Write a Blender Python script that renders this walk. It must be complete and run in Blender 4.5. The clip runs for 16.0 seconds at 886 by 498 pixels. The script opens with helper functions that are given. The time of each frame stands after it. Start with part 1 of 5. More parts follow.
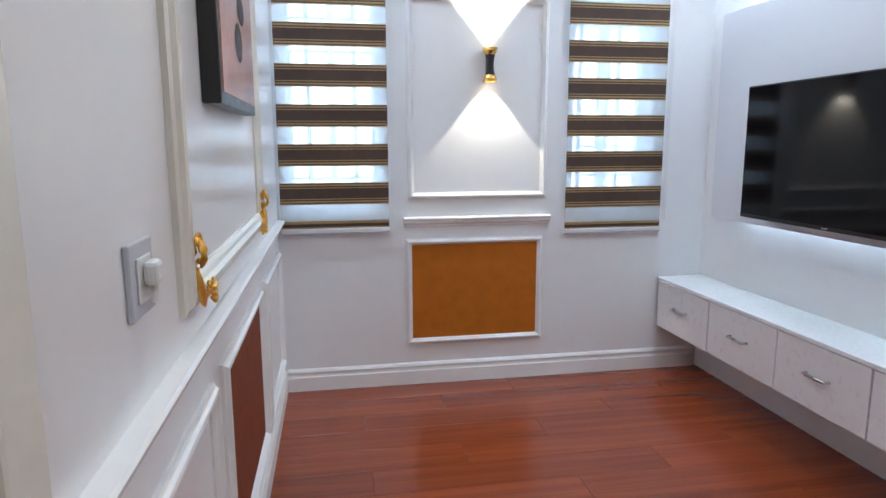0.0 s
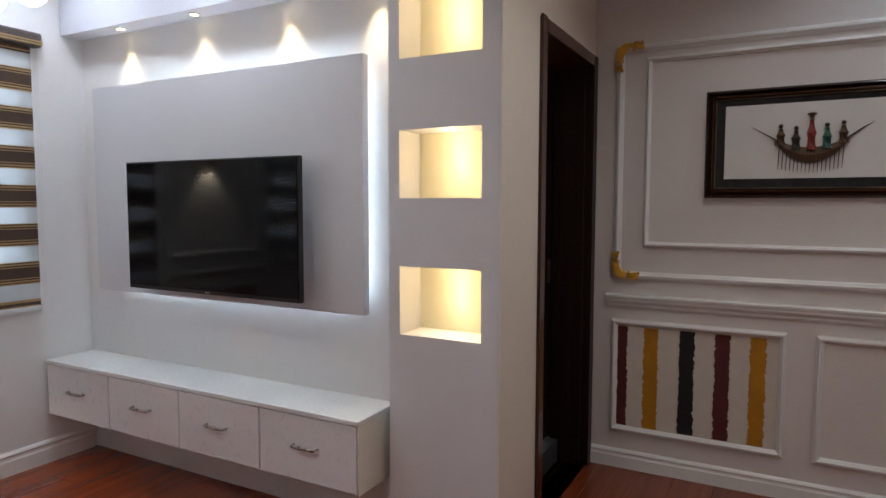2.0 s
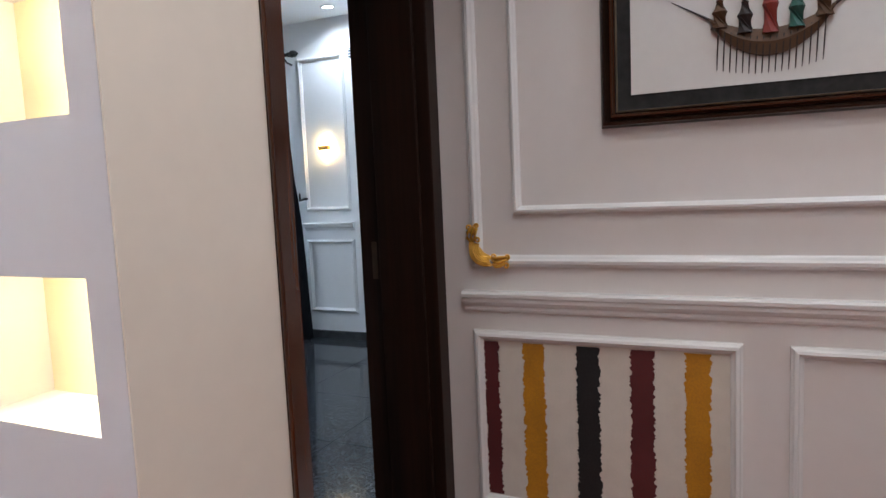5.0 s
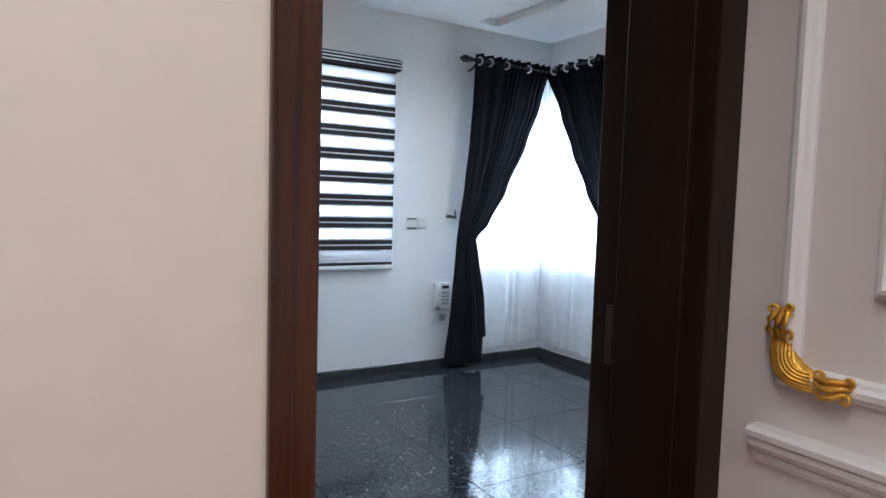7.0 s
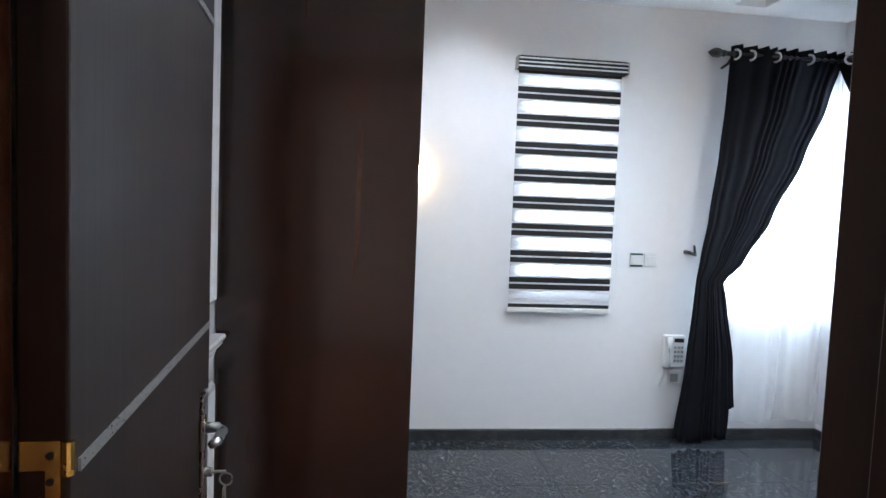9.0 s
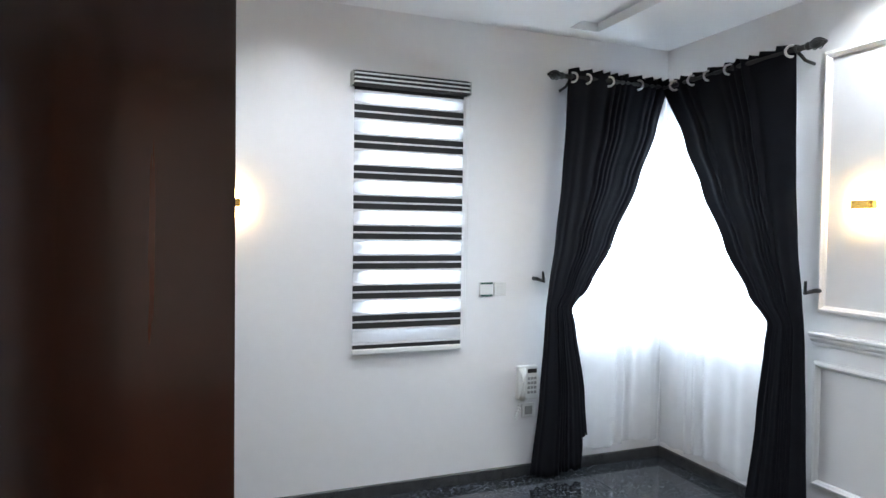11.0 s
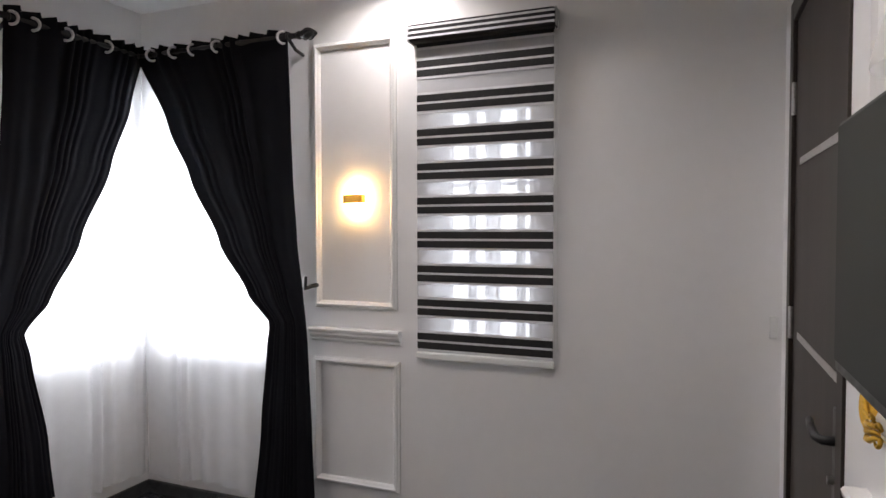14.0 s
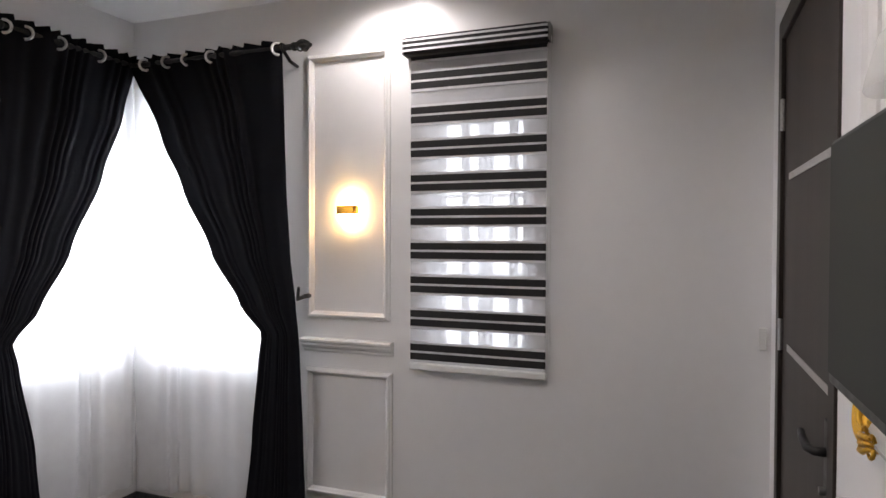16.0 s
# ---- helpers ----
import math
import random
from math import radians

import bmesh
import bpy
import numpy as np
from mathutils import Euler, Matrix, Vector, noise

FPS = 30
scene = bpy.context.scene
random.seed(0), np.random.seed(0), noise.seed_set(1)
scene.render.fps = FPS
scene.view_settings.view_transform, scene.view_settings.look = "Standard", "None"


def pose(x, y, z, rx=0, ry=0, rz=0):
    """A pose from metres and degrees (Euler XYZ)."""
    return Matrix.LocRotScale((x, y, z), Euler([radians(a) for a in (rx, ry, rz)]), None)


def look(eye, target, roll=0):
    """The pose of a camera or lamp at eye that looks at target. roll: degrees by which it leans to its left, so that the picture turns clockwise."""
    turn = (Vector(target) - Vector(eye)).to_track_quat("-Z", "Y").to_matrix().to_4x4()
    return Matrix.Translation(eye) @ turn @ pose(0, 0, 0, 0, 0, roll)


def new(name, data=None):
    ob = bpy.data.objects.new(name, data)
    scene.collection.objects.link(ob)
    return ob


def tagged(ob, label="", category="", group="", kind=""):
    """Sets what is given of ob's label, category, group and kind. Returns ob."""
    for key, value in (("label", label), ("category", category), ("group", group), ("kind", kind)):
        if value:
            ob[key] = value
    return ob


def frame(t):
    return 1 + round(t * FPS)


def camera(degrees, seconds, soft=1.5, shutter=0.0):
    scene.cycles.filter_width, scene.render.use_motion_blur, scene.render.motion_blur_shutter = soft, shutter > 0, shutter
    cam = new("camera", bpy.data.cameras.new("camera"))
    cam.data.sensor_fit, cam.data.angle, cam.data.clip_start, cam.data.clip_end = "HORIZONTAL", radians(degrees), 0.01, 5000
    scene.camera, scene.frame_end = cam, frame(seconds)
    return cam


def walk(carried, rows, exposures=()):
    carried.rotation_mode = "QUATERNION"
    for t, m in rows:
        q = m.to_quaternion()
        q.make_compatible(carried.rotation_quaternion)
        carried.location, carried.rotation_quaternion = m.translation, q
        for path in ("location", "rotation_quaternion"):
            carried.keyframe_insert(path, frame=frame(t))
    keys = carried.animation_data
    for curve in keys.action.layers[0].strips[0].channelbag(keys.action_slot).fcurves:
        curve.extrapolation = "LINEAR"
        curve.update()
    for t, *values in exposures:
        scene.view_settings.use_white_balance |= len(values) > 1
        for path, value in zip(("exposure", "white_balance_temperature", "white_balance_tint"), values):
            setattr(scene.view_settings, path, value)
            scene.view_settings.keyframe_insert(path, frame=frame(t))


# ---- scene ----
cam = camera(69.9, 16.0)
PATH = [
    (0, (-2.063, -0.741, 1.358), (-1.727, 1.203, 1.032), -0.2),
    (0.5, (-2.073, -0.767, 1.401), (-1.473, 1.137, 1.268), 1.8),
    (1, (-2.159, -0.797, 1.415), (-1.084, 0.887, 1.319), 1.4),
    (1.5, (-2.183, -0.8, 1.416), (-0.669, 0.504, 1.323), 0.9),
    (2, (-2.137, -0.804, 1.424), (-0.378, 0.137, 1.281), 0.1),
    (2.5, (-1.913, -0.855, 1.408), (0.003, -0.311, 1.229), -1.8),
    (3, (-1.71, -0.891, 1.362), (0.222, -0.441, 1.107), -1.9),
    (5.5, (-0.467, -0.779, 1.301), (1.2, 0.312, 1.127), -1.9),
    (6, (-0.237, -0.803, 1.33), (1.117, 0.66, 1.175), 1.4),
    (6.5, (-0.001, -0.78, 1.311), (1.163, 0.835, 1.128), 1.1),
    (7, (0.184, -0.658, 1.327), (1.211, 1.051, 1.186), 1.7),
    (7.5, (0.367, -0.589, 1.34), (0.914, 1.331, 1.231), -0.2),
    (8, (0.577, -0.477, 1.365), (0.807, 1.504, 1.214), 2.5),
    (10.5, (0.799, 0.128, 1.542), (1.18, 2.09, 1.461), 0.1),
    (11, (0.808, 0.167, 1.503), (1.539, 2.028, 1.444), 0.8),
    (11.5, (0.829, 0.231, 1.467), (1.776, 1.993, 1.44), 0.9),
    (12, (0.889, 0.338, 1.447), (1.955, 2.029, 1.458), 2.2),
    (12.5, (0.948, 0.447, 1.446), (2.332, 1.891, 1.422), 2.3),
    (13, (0.975, 0.554, 1.47), (2.668, 1.619, 1.46), -0.2),
    (13.5, (0.993, 0.601, 1.467), (2.835, 1.378, 1.438), -0.1),
    (14, (1.01, 0.62, 1.509), (2.865, 1.366, 1.443), -0.1),
    (14.5, (1.006, 0.627, 1.5), (2.867, 1.36, 1.466), 0.1),
    (15, (0.991, 0.634, 1.516), (2.85, 1.37, 1.494), -0.5),
    (15.5, (0.993, 0.628, 1.498), (2.855, 1.358, 1.495), -0.0),
    (16, (0.99, 0.638, 1.515), (2.859, 1.347, 1.48), 0.2),
]
EXPOSURE = [(0, 1.12, 5500, 6), (0.5, 0.65, 5900, 9), (1, 0.42, 6300, 12), (1.5, 0.26, 6350, 11), (2, 0.50, 6200, 10), (2.5, 0.88, 5950, 10), (3, 1.02, 5900, 9),
            (5.5, 1.42, 5900, 10), (6, 1.40, 5900, 10), (7, 1.64, 5950, 11), (7.5, 1.75, 6050, 12), (8, 1.8, 6250, 15), (10.5, 2.32, 6400, 11), (11, 1.92, 6600, 13), (11.5, 1.72, 6900, 15),
            (12.5, 1.02, 7400, 18), (13.5, 1.08, 7800, 23), (16, 1.08, 7850, 24)]
walk(cam, [(t, look(eye, target, roll)) for t, eye, target, roll in PATH], EXPOSURE)

# ---------------- light, sky, exposure ----------------
world = bpy.data.worlds.new("sky")
scene.world = world
world.use_nodes = True
wn = world.node_tree
sky = wn.nodes.new("ShaderNodeTexSky")
sky.sky_type = "NISHITA"
sky.sun_disc = False
sky.sun_elevation = radians(55)
sky.sun_rotation = radians(200)
wn.nodes["Background"].inputs["Strength"].default_value = 0.15
wn.links.new(sky.outputs["Color"], wn.nodes["Background"].inputs["Color"])
sun = new("sun", bpy.data.lights.new("sun", "SUN"))
sun.data.energy, sun.data.angle, sun.data.color = 1.2, radians(12), (1.0, 0.97, 0.92)
sun.matrix_world = look((0, -20, 30), (0, 0, 0))


def area_lamp(name, eye, target, w, h, watts, color=(1, 1, 1), spread=180):
    d = bpy.data.lights.new(name, "AREA")
    d.shape, d.size, d.size_y, d.energy, d.color = "RECTANGLE", w, h, watts, color
    d.spread = radians(spread)
    ob = new(name, d)
    ob.matrix_world = look(eye, target)
    return ob


def spot_lamp(name, eye, target, watts, angle, blend=0.3, color=(1, 0.8, 0.5), size=0.012):
    d = bpy.data.lights.new(name, "SPOT")
    d.energy, d.spot_size, d.spot_blend, d.color, d.shadow_soft_size = watts, radians(angle), blend, color, size
    ob = new(name, d)
    ob.matrix_world = look(eye, target)
    return ob


def point_lamp(name, eye, watts, color=(1, 0.8, 0.55), size=0.03):
    d = bpy.data.lights.new(name, "POINT")
    d.energy, d.color, d.shadow_soft_size = watts, color, size
    ob = new(name, d)
    ob.location = eye
    return ob


# plan of the place, metres
N1, W1, S1, P1 = 2.72, -2.36, -3.0, 1.275      # living room: window wall, side wall, back wall, picture wall
DY, DB = 0.10, 0.345                           # both faces of the wall with the doorway
C1 = 2.82                                      # living room ceiling
F2, N2, E2, W2, C2 = 0.13, 3.29, 3.49, 0.30, 2.61   # bedroom: floor, walls, ceiling
RX = 0.12                                      # back of the shallow television recess
SOF = 2.335                                    # underside of the soffit
TN, TS = 2.72, 0.585                           # recess ends

DAY = (0.78, 0.90, 1.0)
DAY2 = (0.66, 0.85, 1.0)
WARM = (1.0, 0.74, 0.42)
# sky light in the window openings
for x, y, tx, ty, w, watts in ((-2.055, N1 + 0.34, -2.055, 0, 0.75, 9), (-0.49, N1 + 0.34, -0.49, 0, 0.7, 8), (1.85, N2 + 0.34, 1.85, 0, 0.75, 12),
                               (3.10, N2 + 0.34, 3.1, 0, 0.85, 24), (E2 + 0.34, 2.83, 0, 2.83, 0.95, 26), (E2 + 0.34, 1.43, 0, 1.43, 0.6, 6.5)):
    area_lamp("window_light", (x, y, 1.6), (tx, ty, 1.58), w, 1.4, watts, DAY if x < 0 else DAY2)

# ---------------- materials ----------------


def nodes_of(m):
    m.use_nodes = True
    return m.node_tree.nodes, m.node_tree.links, m.node_tree.nodes["Principled BSDF"]


def material(name, color, rough=0.5, metal=0.0, var=0.04, scale=6.0, bump=0.0, bump_scale=120.0, coat=0.0, island=0.0, stretch=(1, 1, 1), spec=0.5, rvar=1.0):
    """Two scales of colour variation, roughness variation and fine relief."""
    m = bpy.data.materials.new(name)
    n, l, p = nodes_of(m)
    p.inputs["Metallic"].default_value = metal
    p.inputs["Specular IOR Level"].default_value = spec
    p.inputs["Coat Weight"].default_value = coat
    p.inputs["Coat Roughness"].default_value = 0.08
    tc = n.new("ShaderNodeTexCoord")
    mp = n.new("ShaderNodeMapping")
    mp.inputs["Scale"].default_value = stretch
    l.new(tc.outputs["Object"], mp.inputs["Vector"])
    big, fine = n.new("ShaderNodeTexNoise"), n.new("ShaderNodeTexNoise")
    big.inputs["Scale"].default_value, fine.inputs["Scale"].default_value = scale * 0.35, scale * 6
    fine.inputs["Detail"].default_value = 6
    for t in (big, fine):
        l.new(mp.outputs["Vector"], t.inputs["Vector"])
    add = n.new("ShaderNodeMath")
    l.new(big.outputs["Fac"], add.inputs[0])
    l.new(fine.outputs["Fac"], add.inputs[1])
    rng = n.new("ShaderNodeMapRange")
    rng.inputs["From Min"].default_value, rng.inputs["From Max"].default_value = 0.6, 1.4
    rng.inputs["To Min"].default_value, rng.inputs["To Max"].default_value = 1 - var * 2, 1 + var * 2
    l.new(add.outputs[0], rng.inputs["Value"])
    mul = n.new("ShaderNodeVectorMath")
    mul.operation = "SCALE"
    mul.inputs[0].default_value = color
    if island:
        oi = n.new("ShaderNodeObjectInfo")
        r2 = n.new("ShaderNodeMapRange")
        r2.inputs["To Min"].default_value, r2.inputs["To Max"].default_value = 1 - island, 1 + island
        l.new(oi.outputs["Random"], r2.inputs["Value"])
        mm = n.new("ShaderNodeMath")
        mm.operation = "MULTIPLY"
        l.new(rng.outputs[0], mm.inputs[0])
        l.new(r2.outputs[0], mm.inputs[1])
        l.new(mm.outputs[0], mul.inputs["Scale"])
    else:
        l.new(rng.outputs[0], mul.inputs["Scale"])
    l.new(mul.outputs[0], p.inputs["Base Color"])
    rr = n.new("ShaderNodeMapRange")
    rr.inputs["From Min"].default_value, rr.inputs["From Max"].default_value = 0.3, 0.7
    rr.inputs["To Min"].default_value, rr.inputs["To Max"].default_value = rough * (1 - 0.15 * rvar), min(1, rough * (1 + 0.2 * rvar))
    l.new(fine.outputs["Fac"], rr.inputs["Value"])
    l.new(rr.outputs[0], p.inputs["Roughness"])
    if bump:
        bt = n.new("ShaderNodeTexNoise")
        bt.inputs["Scale"].default_value = bump_scale
        bt.inputs["Detail"].default_value = 4
        l.new(mp.outputs["Vector"], bt.inputs["Vector"])
        b = n.new("ShaderNodeBump")
        b.inputs["Strength"].default_value, b.inputs["Distance"].default_value = bump, 0.004
        l.new(bt.outputs["Fac"], b.inputs["Height"])
        l.new(b.outputs["Normal"], p.inputs["Normal"])
    return m


def wood(name, dark, light, axis, rough=0.3, fine=70.0, coat=0.2, island=0.0, spec=0.5):
    """Grain drawn out along one axis."""
    m = bpy.data.materials.new(name)
    n, l, p = nodes_of(m)
    tc, mp = n.new("ShaderNodeTexCoord"), n.new("ShaderNodeMapping")
    s = [fine, fine, fine]
    s["xyz".index(axis)] = fine * 0.03
    mp.inputs["Scale"].default_value = s
    l.new(tc.outputs["Object"], mp.inputs["Vector"])
    if island:
        oi = n.new("ShaderNodeObjectInfo")
        off = n.new("ShaderNodeVectorMath")
        off.operation = "SCALE"
        off.inputs[0].default_value = (37.0, 91.0, 53.0)
        l.new(oi.outputs["Random"], off.inputs["Scale"])
        l.new(off.outputs[0], mp.inputs["Location"])
    g, w = n.new("ShaderNodeTexNoise"), n.new("ShaderNodeTexNoise")
    g.inputs["Scale"].default_value, g.inputs["Detail"].default_value, g.inputs["Distortion"].default_value = 1.0, 8, 0.6
    w.inputs["Scale"].default_value = 0.16
    l.new(mp.outputs["Vector"], g.inputs["Vector"])
    l.new(mp.outputs["Vector"], w.inputs["Vector"])
    add = n.new("ShaderNodeMath")
    l.new(g.outputs["Fac"], add.inputs[0])
    l.new(w.outputs["Fac"], add.inputs[1])
    src = add.outputs[0]
    if island:
        a2 = n.new("ShaderNodeMath")
        a2.operation = "MULTIPLY_ADD"
        a2.inputs[1].default_value = island
        l.new(oi.outputs["Random"], a2.inputs[0])
        l.new(add.outputs[0], a2.inputs[2])
        src = a2.outputs[0]
    ramp = n.new("ShaderNodeValToRGB")
    ramp.color_ramp.elements[0].position, ramp.color_ramp.elements[1].position = 0.55, 1.0
    rg = n.new("ShaderNodeMapRange")
    rg.inputs["From Max"].default_value = 1.5
    l.new(src, rg.inputs["Value"])
    ramp.color_ramp.elements[0].color, ramp.color_ramp.elements[1].color = (*dark, 1), (*light, 1)
    ramp.color_ramp.elements[0].position, ramp.color_ramp.elements[1].position = 0.42, 0.9
    l.new(rg.outputs[0], ramp.inputs["Fac"])
    l.new(ramp.outputs["Color"], p.inputs["Base Color"])
    p.inputs["Roughness"].default_value = rough
    p.inputs["Specular IOR Level"].default_value = spec
    p.inputs["Coat Weight"].default_value = coat
    p.inputs["Coat Roughness"].default_value = 0.12
    b = n.new("ShaderNodeBump")
    b.inputs["Strength"].default_value, b.inputs["Distance"].default_value = 0.12, 0.002
    l.new(g.outputs["Fac"], b.inputs["Height"])
    l.new(b.outputs["Normal"], p.inputs["Normal"])
    return m


def glow(name, color, strength):
    m = bpy.data.materials.new(name)
    n, l, p = nodes_of(m)
    p.inputs["Base Color"].default_value = (*color, 1)
    p.inputs["Emission Color"].default_value = (*color, 1)
    p.inputs["Emission Strength"].default_value = strength
    return m


def cloth_sheer(name, color, clear, scale=900):
    """Thin woven net: part open, part light-scattering threads."""
    m = bpy.data.materials.new(name)
    n, l, p = nodes_of(m)
    out = n["Material Output"]
    tr, tl, df = n.new("ShaderNodeBsdfTransparent"), n.new("ShaderNodeBsdfTranslucent"), n.new("ShaderNodeBsdfDiffuse")
    tl.inputs["Color"].default_value = df.inputs["Color"].default_value = (*color, 1)
    a, b = n.new("ShaderNodeMixShader"), n.new("ShaderNodeMixShader")
    a.inputs["Fac"].default_value = 0.58
    l.new(tl.outputs[0], a.inputs[1])
    l.new(df.outputs[0], a.inputs[2])
    tc, nz = n.new("ShaderNodeTexCoord"), n.new("ShaderNodeTexNoise")
    nz.inputs["Scale"].default_value = 14
    l.new(tc.outputs["Object"], nz.inputs["Vector"])
    r = n.new("ShaderNodeMapRange")
    r.inputs["To Min"].default_value, r.inputs["To Max"].default_value = clear - 0.04, clear + 0.04
    l.new(nz.outputs["Fac"], r.inputs["Value"])
    l.new(r.outputs[0], b.inputs["Fac"])
    l.new(a.outputs[0], b.inputs[1])
    l.new(tr.outputs[0], b.inputs[2])
    l.new(b.outputs[0], out.inputs["Surface"])
    n.remove(p)
    return m


def granite(name):
    m = bpy.data.materials.new(name)
    n, l, p = nodes_of(m)
    tc = n.new("ShaderNodeTexCoord")
    oi = n.new("ShaderNodeObjectInfo")
    off = n.new("ShaderNodeVectorMath")
    off.operation = "SCALE"
    off.inputs[0].default_value = (17.0, 41.0, 5.0)
    l.new(oi.outputs["Random"], off.inputs["Scale"])
    add = n.new("ShaderNodeVectorMath")
    l.new(tc.outputs["Object"], add.inputs[0])
    l.new(off.outputs[0], add.inputs[1])
    a, b = n.new("ShaderNodeTexNoise"), n.new("ShaderNodeTexVoronoi")
    a.inputs["Scale"].default_value, a.inputs["Detail"].default_value, a.inputs["Distortion"].default_value = 62, 9, 1.0
    b.inputs["Scale"].default_value = 150
    l.new(add.outputs[0], a.inputs["Vector"])
    l.new(add.outputs[0], b.inputs["Vector"])
    mul = n.new("ShaderNodeMath")
    mul.operation = "MULTIPLY_ADD"
    mul.inputs[1].default_value = 0.20
    l.new(b.outputs["Distance"], mul.inputs[0])
    l.new(a.outputs["Fac"], mul.inputs[2])
    ramp = n.new("ShaderNodeValToRGB")
    e = ramp.color_ramp.elements
    e[0].position, e[0].color = 0.38, (0.013, 0.015, 0.017, 1)
    e[1].position, e[1].color = 0.82, (0.085, 0.095, 0.11, 1)
    mid = ramp.color_ramp.elements.new(0.60)
    mid.color = (0.026, 0.029, 0.034, 1)
    l.new(mul.outputs[0], ramp.inputs["Fac"])
    l.new(ramp.outputs["Color"], p.inputs["Base Color"])
    r = n.new("ShaderNodeMapRange")
    r.inputs["To Min"].default_value, r.inputs["To Max"].default_value = 0.06, 0.12
    l.new(a.outputs["Fac"], r.inputs["Value"])
    l.new(r.outputs[0], p.inputs["Roughness"])
    bp = n.new("ShaderNodeBump")
    bp.inputs["Strength"].default_value, bp.inputs["Distance"].default_value = 0.005, 0.001
    l.new(a.outputs["Fac"], bp.inputs["Height"])
    l.new(bp.outputs["Normal"], p.inputs["Normal"])
    return m


def glass_mat(name):
    m = bpy.data.materials.new(name)
    n, l, p = nodes_of(m)
    p.inputs["Transmission Weight"].default_value = 1.0
    p.inputs["Roughness"].default_value = 0.0
    p.inputs["IOR"].default_value = 1.05
    return m


M_WALL = material("white_satin_paint", (0.78, 0.77, 0.77), 0.30, var=0.010, scale=3, bump=0.012, bump_scale=40, rvar=0.15)
M_CREAM = material("cream_satin_paint", (0.84, 0.77, 0.67), 0.36, var=0.015, scale=3, bump=0.02, bump_scale=40, rvar=0.2)
M_PWALL = material("pale_pinkish_grey_paint", (0.71, 0.665, 0.645), 0.36, var=0.012, scale=3, bump=0.012, bump_scale=40, rvar=0.15)
M_TVWALL = material("lilac_grey_paint", (0.68, 0.68, 0.72), 0.5, var=0.008, scale=3, bump=0.01, bump_scale=40, rvar=0.2)
M_COL = material("pale_grey_paint", (0.70, 0.69, 0.72), 0.5, var=0.008, scale=3, bump=0.012, bump_scale=40, rvar=0.2)
M_CEIL = material("ceiling_paint", (0.82, 0.82, 0.82), 0.6, var=0.01)
M_SOF = material("lilac_soffit_paint", (0.70, 0.70, 0.78), 0.4, var=0.01)
M_TRIM = material("white_gloss_moulding", (0.80, 0.79, 0.78), 0.25, var=0.01, scale=3, rvar=0.2)
# yellow of the warm niche lamps is put into this base colour
M_NICHE = material("niche_paint_lamp_tint", (0.82, 0.75, 0.56), 0.55, var=0.01)
M_GOLD = material("gilded_plaster", (0.75, 0.42, 0.06), 0.32, metal=0.75, var=0.12, scale=30, bump=0.5, bump_scale=160)
M_BRASS = material("brass", (0.80, 0.52, 0.14), 0.25, metal=1.0, var=0.05)
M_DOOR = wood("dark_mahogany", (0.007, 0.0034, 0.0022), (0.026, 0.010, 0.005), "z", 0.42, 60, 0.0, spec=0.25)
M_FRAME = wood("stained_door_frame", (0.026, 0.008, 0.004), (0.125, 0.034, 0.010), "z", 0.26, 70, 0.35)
M_WARD = wood("wardrobe_veneer", (0.008, 0.0034, 0.0022), (0.045, 0.0125, 0.005), "z", 0.24, 36, 0.4)
M_BATH = wood("dark_taupe_door", (0.020, 0.0145, 0.012), (0.038, 0.028, 0.024), "z", 0.45, 50, 0.0, spec=0.3)
M_SILVER = material("brushed_silver", (0.62, 0.61, 0.6), 0.3, metal=0.9, var=0.05, scale=40)
M_STEEL = material("satin_nickel", (0.5, 0.49, 0.47), 0.28, metal=1.0, var=0.04)
M_PLANK = wood("red_laminate", (0.13, 0.022, 0.007), (0.27, 0.055, 0.016), "x", 0.26, 34, 0.25, island=0.10)
M_SUB = material("subfloor", (0.04, 0.015, 0.008), 0.7)
M_GRAN = granite("black_granite_tile")
M_GROUT = material("dark_grout", (0.03, 0.03, 0.03), 0.8, var=0.1)
M_SCREEN = material("tv_screen_glass", (0.004, 0.004, 0.005), 0.08, var=0.0, spec=0.2)
M_BLACK = material("black_plastic", (0.012, 0.012, 0.013), 0.35, var=0.05)
M_TV2 = material("matte_tv_screen", (0.020, 0.024, 0.022), 0.5, var=0.0, spec=0.2, rvar=0.0)
M_AGED = material("aged_white_gloss", (0.76, 0.74, 0.66), 0.25, var=0.02, scale=4, rvar=0.2)
M_BRONZE = material("dark_bronze", (0.10, 0.07, 0.05), 0.4, metal=0.8, var=0.1)
M_CAB = material("white_lacquer", (0.78, 0.77, 0.79), 0.3, var=0.01)
M_CABTOP = material("white_marbled_top", (0.80, 0.81, 0.82), 0.16, var=0.05, scale=9)
M_ORANGE = material("orange_wallpaper", (0.43, 0.125, 0.007), 0.7, var=0.08, scale=40, spec=0.25, bump=0.25, bump_scale=220)
M_RED = material("maroon_wallpaper", (0.19, 0.038, 0.012), 0.7, spec=0.25, var=0.10, scale=40, bump=0.2, bump_scale=220)
M_CANVAS = material("cream_canvas_paint", (0.66, 0.60, 0.53), 0.7, var=0.03, scale=50, bump=0.15)
M_PMAROON = material("maroon_paint", (0.10, 0.016, 0.018), 0.6, var=0.12, scale=30, bump=0.2)
M_POCHRE = material("ochre_paint", (0.46, 0.20, 0.006), 0.6, var=0.12, scale=30, bump=0.2)
M_PBLACK = material("black_paint", (0.010, 0.010, 0.011), 0.6, var=0.12, scale=30, bump=0.2)
